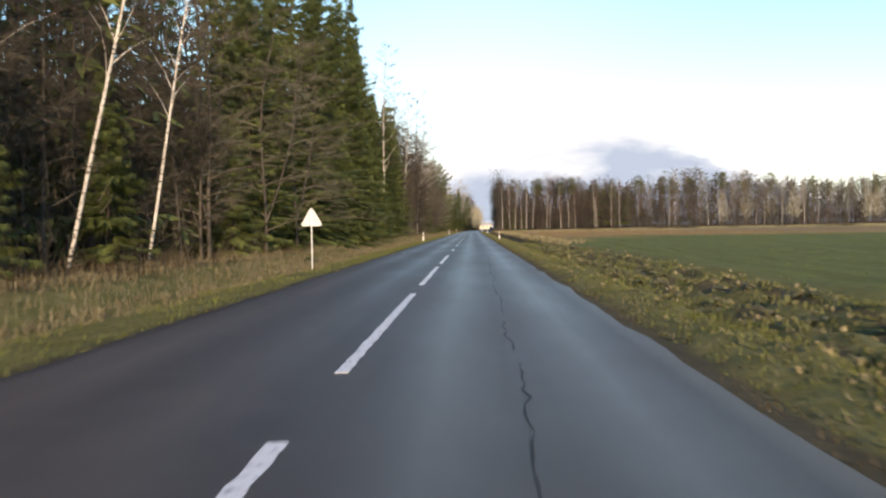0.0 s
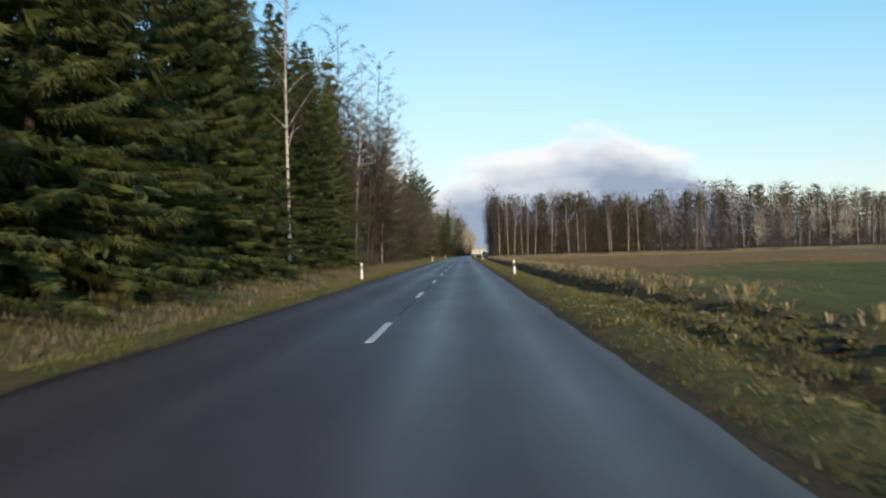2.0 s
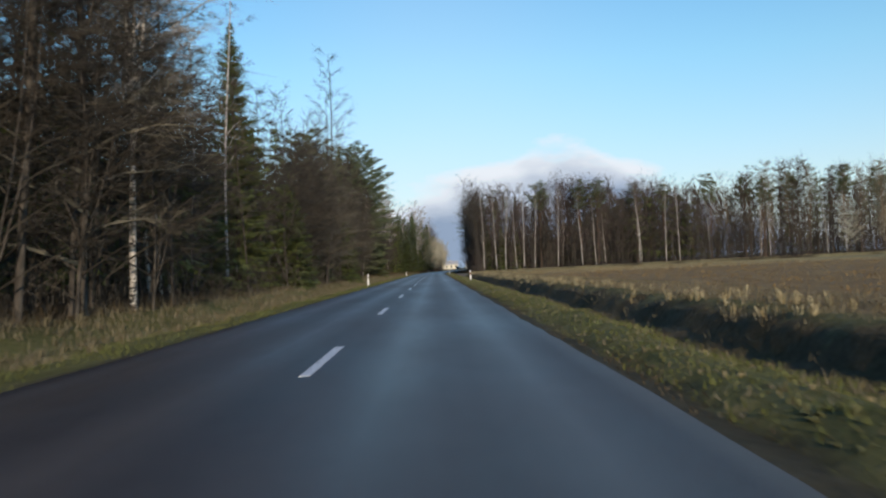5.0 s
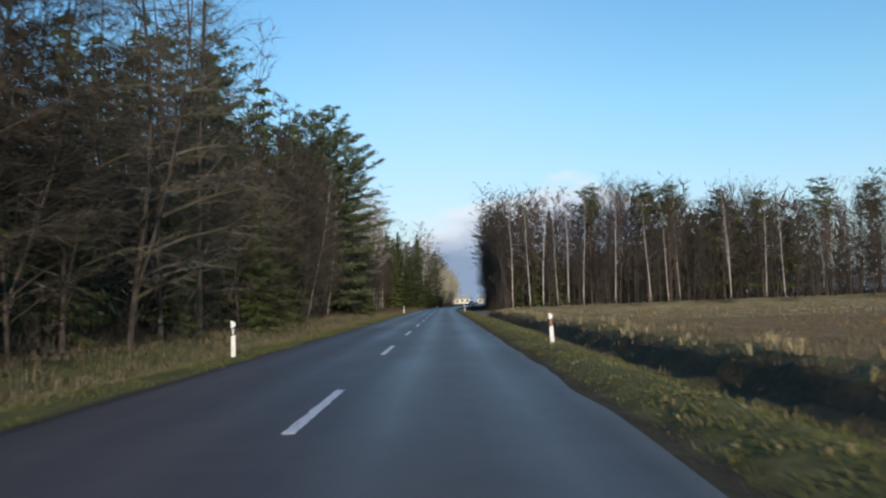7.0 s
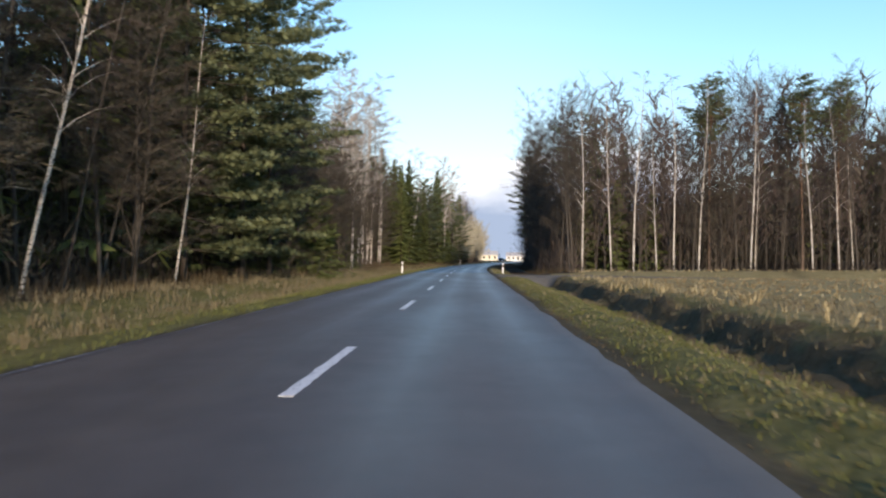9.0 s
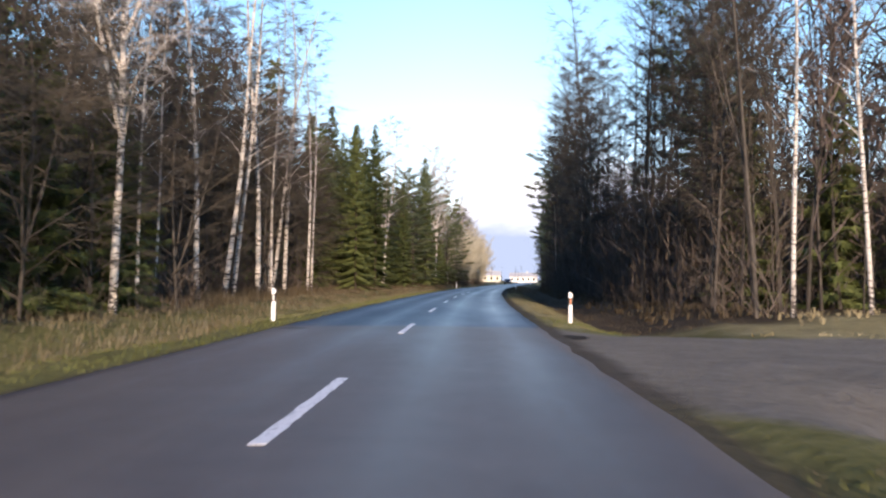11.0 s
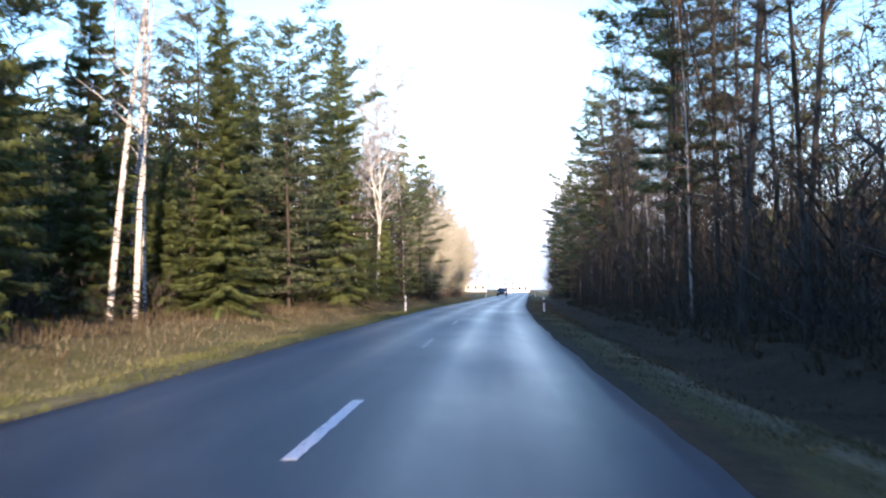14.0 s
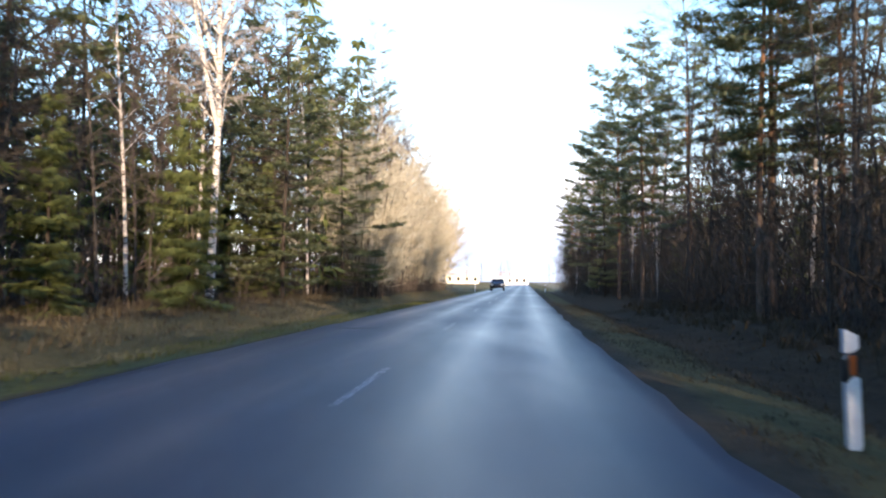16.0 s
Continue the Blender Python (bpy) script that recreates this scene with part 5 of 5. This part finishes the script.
# ---- roadside furniture ----
def delineator(u, y, lean=0.0, face=1):
    root = tagged(new("delineator_post"), "white plastic roadside marker post with black band and orange reflector" if u > 0 else "white plastic roadside marker post with black band and pale reflector", "marker post", "marker posts along the road")
    bm = box_bm(-.06, .06, -.045, .045, -.25, .60, .015)
    part("lower_post", bm, M["post_white"], root)
    bm = box_bm(-.0615, .0615, -.0465, .0465, .60, .80, .015)
    for v in bm.verts:
        v.co.z += 0.05 * v.co.x / .06
    part("black_band", bm, M["post_black"], root, "slanting black band")
    bm = box_bm(-.06, .06, -.045, .045, .80, 1.0, .015)
    for v in bm.verts:
        if v.co.z > .9:
            v.co.z -= 0.06 * (v.co.x / .06 + 1) / 2
    part("upper_post", bm, M["post_white"], root)
    bm = box_bm(-.028, .028, -.054, -.046, .62, .78, .004)
    part("reflector", bm, M["reflector"] if u > 0 else M["pale_reflector"], root, "orange reflector plate" if u > 0 else "pale reflector plate")
    root.matrix_basis = pose(cx(y) + u, y, -0.11, 0, lean, 0) @ Matrix.Scale(0.91 if u > 0 else 0.98, 4)
    return root


for k, (u, y) in enumerate([(4.02, 95.9), (-4.3, 96.3), (4.34, 196.9), (-4.2, 196.2), (4.26, 296.2), (-4.35, 296.5), (4.11, 395.8), (-4.5, 397.0), (4.3, 496), (-4.3, 496)]):
    delineator(u, y, (-2.2 if k in (0, 2, 6) else 0.5))


def triangle_sign(u, y):
    root = tagged(new("warning_sign"), "triangular road sign on a steel pole, seen from its bare back", "road sign")
    bm = bmesh.new()
    bmesh.ops.create_cone(bm, cap_ends=True, segments=12, radius1=.03, radius2=.03, depth=2.6, matrix=pose(0, 0, 1.0))
    part("pole", bm, M["galv"], root)
    bm = bmesh.new()
    pts = []
    for k in range(3):
        a0 = radians(90 + 120 * k)
        for d in (-18, 0, 18):
            pts.append((0.40 * math.cos(a0) + .07 * math.cos(a0 + radians(d * 3.3)), 0.40 * math.sin(a0) + .07 * math.sin(a0 + radians(d * 3.3))))
    low = [bm.verts.new((px, .04, 1.95 + pz)) for px, pz in pts]
    f = bm.faces.new(low)
    ex = bmesh.ops.extrude_face_region(bm, geom=[f])
    for e in ex["geom"]:
        if isinstance(e, bmesh.types.BMVert):
            e.co.y += .025
    bmesh.ops.recalc_face_normals(bm, faces=bm.faces)
    part("plate", bm, M["sign_back"], root, "bare metal back of the triangular plate")
    for z in (1.8, 2.1):
        part("clamp", box_bm(-.05, .05, -.035, .045, z, z + .04, .006), M["galv"], root)
    root.matrix_basis = pose(cx(y) + u, y, ground_z(u, y) + 0.1, 0, 0, 2) @ Matrix.Scale(0.96, 4)
    return root


triangle_sign(-5.15, 34.9)


# ---- marks and flaws of the road ----
def strip(name, pts, width, mat, z, label=""):
    """A ragged flat strip along a line of (u, y)."""
    r = random.Random(len(pts) + int(pts[0][1]))
    sh = Shell()
    left, right = [], []
    for u, y in pts:
        w = width * r.uniform(.35, 1.5) / 2
        x = cx(y) + u + r.uniform(-.3, .3) * width
        left.append((x - w, y, z - 0.008 * abs(u)))
        right.append((x + w, y, z - 0.008 * abs(u)))
    for i in range(len(pts) - 1):
        sh.face(left[i], right[i], right[i + 1], left[i + 1])
    ob = new(name, sh.mesh(name, mat))
    ob.parent = road
    return tagged(ob, label)


M["crack"] = plain("crack_fill", (0.045, 0.043, 0.041), 0.75, 0.2, 0.0, 0.4)
M["tar"] = plain("bitumen_seal", (0.022, 0.022, 0.022), 0.8, 0.2)
wob = random.Random(8)
for y0, y1 in ((1.0, 4.6), (5.0, 9.2), (9.9, 12.8), (13.6, 20.4), (20.9, 26.0), (27.0, 33.0), (34.4, 38.0)):
    strip("road_crack", [(1.45 + 0.0078 * y + 0.03 * math.sin(y * .9) + wob.uniform(-.03, .03), y) for y in np.arange(y0, y1, 0.27).tolist()], 0.019, M["crack"], 0.0345, "dark lengthwise crack in the asphalt")
for y0, y1 in ((66, 72.6), (76.5, 84.6), (88.4, 96.6), (318.2, 324.6), (328.9, 336.6)):
    strip("tar_seam", [(0.03 + wob.uniform(-.015, .015), y0 + 0.6 * i) for i in range(int((y1 - y0) / 0.6) + 1)], 0.045, M["tar"] if y0 < 100 else M["crack"], 0.0345, "dark tar seam along the centre line")
for u0, u1, y in ((-1.31, -0.62, 96.2), (-2.3, -1.95, 97.7), (-2.5, -1.6, 409.5), (-2.9, -2.2, 290.8)):
    sh = Shell()
    n = 6
    for i in range(n):
        a, c = u0 + (u1 - u0) * i / n, u0 + (u1 - u0) * (i + 1) / n
        w = 0.10 * math.sin(math.pi * (i + .5) / n) + .04
        sh.face((cx(y) + a, y - w + .03 * i / n, 0.0345 - .008 * abs(a)), (cx(y) + c, y - w + .03 * (i + 1) / n, 0.0345 - .008 * abs(c)), (cx(y) + c, y + w, 0.0345 - .008 * abs(c)), (cx(y) + a, y + w, 0.0345 - .008 * abs(a)))
    ob = new("tar_patch", sh.mesh("tar_patch", M["tar"]))
    ob.parent = road
strip("edge_line", [(-2.98, 214 + 1.0 * i) for i in range(50)], 0.045, M["worn_paint"], 0.0345, "worn white edge line")


def pothole(u, y, ru, ry):
    """A dark wet hollow in the gravel."""
    sh = Shell()
    r = random.Random(4)
    n = 22
    ring = []
    for i in range(n):
        a = 6.283 * i / n
        k = r.uniform(.6, 1.25)
        px, py = u + ru * k * math.cos(a), y + ry * k * math.sin(a)
        ring.append((cx(py) + px, py, ground_z(px, py) + 0.012))
    c = (cx(y) + u, y, ground_z(u, y) + 0.006)
    for i in range(n):
        sh.face(c, ring[i], ring[(i + 1) % n])
    return tagged(new("puddle", sh.mesh("puddle", M["mud"])), "dark wet pothole in the gravel turn-off", "puddle")


M["mud"] = plain("wet_mud", (0.040, 0.031, 0.022), 0.9, 0.1, 0.0, 0.3, 9.0)
pothole(3.62, 289.4, 0.30, 0.62)


def litter(u, y, s, turn):
    bm = bmesh.new()
    bmesh.ops.create_grid(bm, x_segments=3, y_segments=3, size=s)
    r = random.Random(int(y))
    for v in bm.verts:
        v.co.z += r.uniform(0, s * .5) + .01
    ob = part("litter", bm, M["post_white"], None)
    sol = ob.modifiers.new("thick", "SOLIDIFY")
    sol.thickness = 0.003
    ob.matrix_basis = pose(cx(y) + u, y, (road_z(u) if abs(u) < 3 else ground_z(u, y)) + .004, 0, 0, turn)
    return tagged(ob, "crumpled scrap of white paper on the road edge", "litter")


litter(-2.94, 45.0, 0.035, 20)
litter(-2.43, 46.4, 0.045, 70)
litter(-4.2, 36.4, 0.035, 50)


# ---- distance: houses, car, far trees ----
def house(x, y, w, d, h, rise, wall_m, turn, windows, label):
    root = tagged(new("house"), label, "house")
    part("wall", box_bm(-w / 2, w / 2, -d / 2, d / 2, -.5, h), M[wall_m], root)
    bm = bmesh.new()
    o = .4
    vs = [bm.verts.new(p) for p in ((-w / 2 - o, -d / 2 - o, h), (w / 2 + o, -d / 2 - o, h), (w / 2 + o, d / 2 + o, h), (-w / 2 - o, d / 2 + o, h), (-w / 2 - o, 0, h + rise), (w / 2 + o, 0, h + rise))]
    for f in ((0, 1, 5, 4), (2, 3, 4, 5), (0, 4, 3), (1, 2, 5), (3, 2, 1, 0)):
        bm.faces.new([vs[i] for i in f])
    roof = part("roof", bm, M["roof"], root)
    part("chimney", box_bm(w * .1, w * .1 + .6, -.3, .3, h + rise * .5, h + rise + .8), M["pale_wall"], roof)
    for i in range(windows):
        x0 = -w / 2 + w * (i + .5) / windows
        part("window", box_bm(x0 - .5, x0 + .5, -d / 2 - .04, -d / 2 + .02, h * .35, h * .8), M["glass"], root)
    root.matrix_basis = pose(x, y, ground_z(x - cx(y), y), 0, 0, turn)
    return root


house(10.5, 705, 12, 8, 3.0, 2.4, "house_wall", 4, 4, "low yellow house with a grey gabled roof across the field")
house(30, 730, 14, 8, 3.0, 2.2, "pale_wall", -8, 5, "long pale house with a grey roof in the distance")


def small_car(u, y):
    root = tagged(new("car"), "dark car coming along the road", "car")
    prof = [(-2.1, .35), (-2.15, .75), (-1.9, .95), (-1.1, 1.02), (-0.5, 1.42), (0.9, 1.46), (1.6, 1.05), (2.05, .98), (2.15, .6), (2.1, .32)]
    bm = bmesh.new()
    a = [bm.verts.new((-.84 if z < 1.1 else -.66, py, z)) for py, z in prof]
    c = [bm.verts.new((.84 if z < 1.1 else .66, py, z)) for py, z in prof]
    bm.faces.new(a)
    bm.faces.new(c[::-1])
    for i in range(len(prof)):
        j = (i + 1) % len(prof)
        bm.faces.new((a[j], a[i], c[i], c[j]))
    bmesh.ops.recalc_face_normals(bm, faces=bm.faces)
    bmesh.ops.bevel(bm, geom=list(bm.edges), offset=.04, segments=2, affect="EDGES")
    body = part("body", bm, M["car_paint"], root, "dark painted body", True)
    bm = bmesh.new()
    q = [bm.verts.new(p) for p in ((-.66, -1.03, 1.08), (.66, -1.03, 1.08), (.58, -.56, 1.38), (-.58, -.56, 1.38))]
    bm.faces.new(q)
    for v in q:
        v.co.y -= .035
    part("windscreen", bm, M["glass"], body)
    for sx in (-.6, .6):
        part("headlight", box_bm(sx - .16, sx + .16, -2.19, -2.08, .66, .80, .03), M["lamp_glass"], body, "clear headlight")
        for py in (-1.35, 1.35):
            bm = bmesh.new()
            bmesh.ops.create_cone(bm, cap_ends=True, segments=20, radius1=.32, radius2=.32, depth=.2, matrix=pose(sx * 1.27, py, .32, 0, 90, 0))
            wheel = part("wheel", bm, M["rubber"], root)
            bm = bmesh.new()
            bmesh.ops.create_cone(bm, cap_ends=True, segments=16, radius1=.2, radius2=.2, depth=.22, matrix=pose(sx * 1.27, py, .32, 0, 90, 0))
            part("rim", bm, M["galv"], wheel)
    part("grille", box_bm(-.34, .34, -2.18, -2.12, .46, .62, .01), M["rubber"], body)
    root.matrix_basis = pose(cx(y) + u, y, road_z(u), 0, 0, -math.degrees(math.atan((cx(y + 5) - cx(y)) / 5)))
    return root


small_car(-1.55, 497)

spots = []
for _ in range(160):
    y = rng.uniform(760, 1000)
    x = rng.uniform(-200, 420)
    if abs(x - cx(y)) > 12:
        spots.append((rng.choice(("filler", "filler", "filler_young", "brush")), x, y, ground_z(x - cx(y), y) - .1, rng.uniform(.35, .8), rng.uniform(0, 6.3)))
for _ in range(20):
    y = rng.uniform(560, 740)
    spots.append((rng.choice(("filler", "brush", "brush")), cx(y) + rng.choice((-1, 1)) * rng.uniform(9, 60), y, 0, rng.uniform(.25, .5), rng.uniform(0, 6.3)))
for _ in range(26):
    y = rng.uniform(660, 700)
    spots.append((rng.choice(("filler", "brush", "brush")), rng.uniform(-6, 52), y, 0, rng.uniform(.14, .5) * (1 if rng.random() < .7 else 1.5), rng.uniform(0, 6.3)))
deep_forest("far_trees", spots, "bare trees and bushes far off beyond the fields")
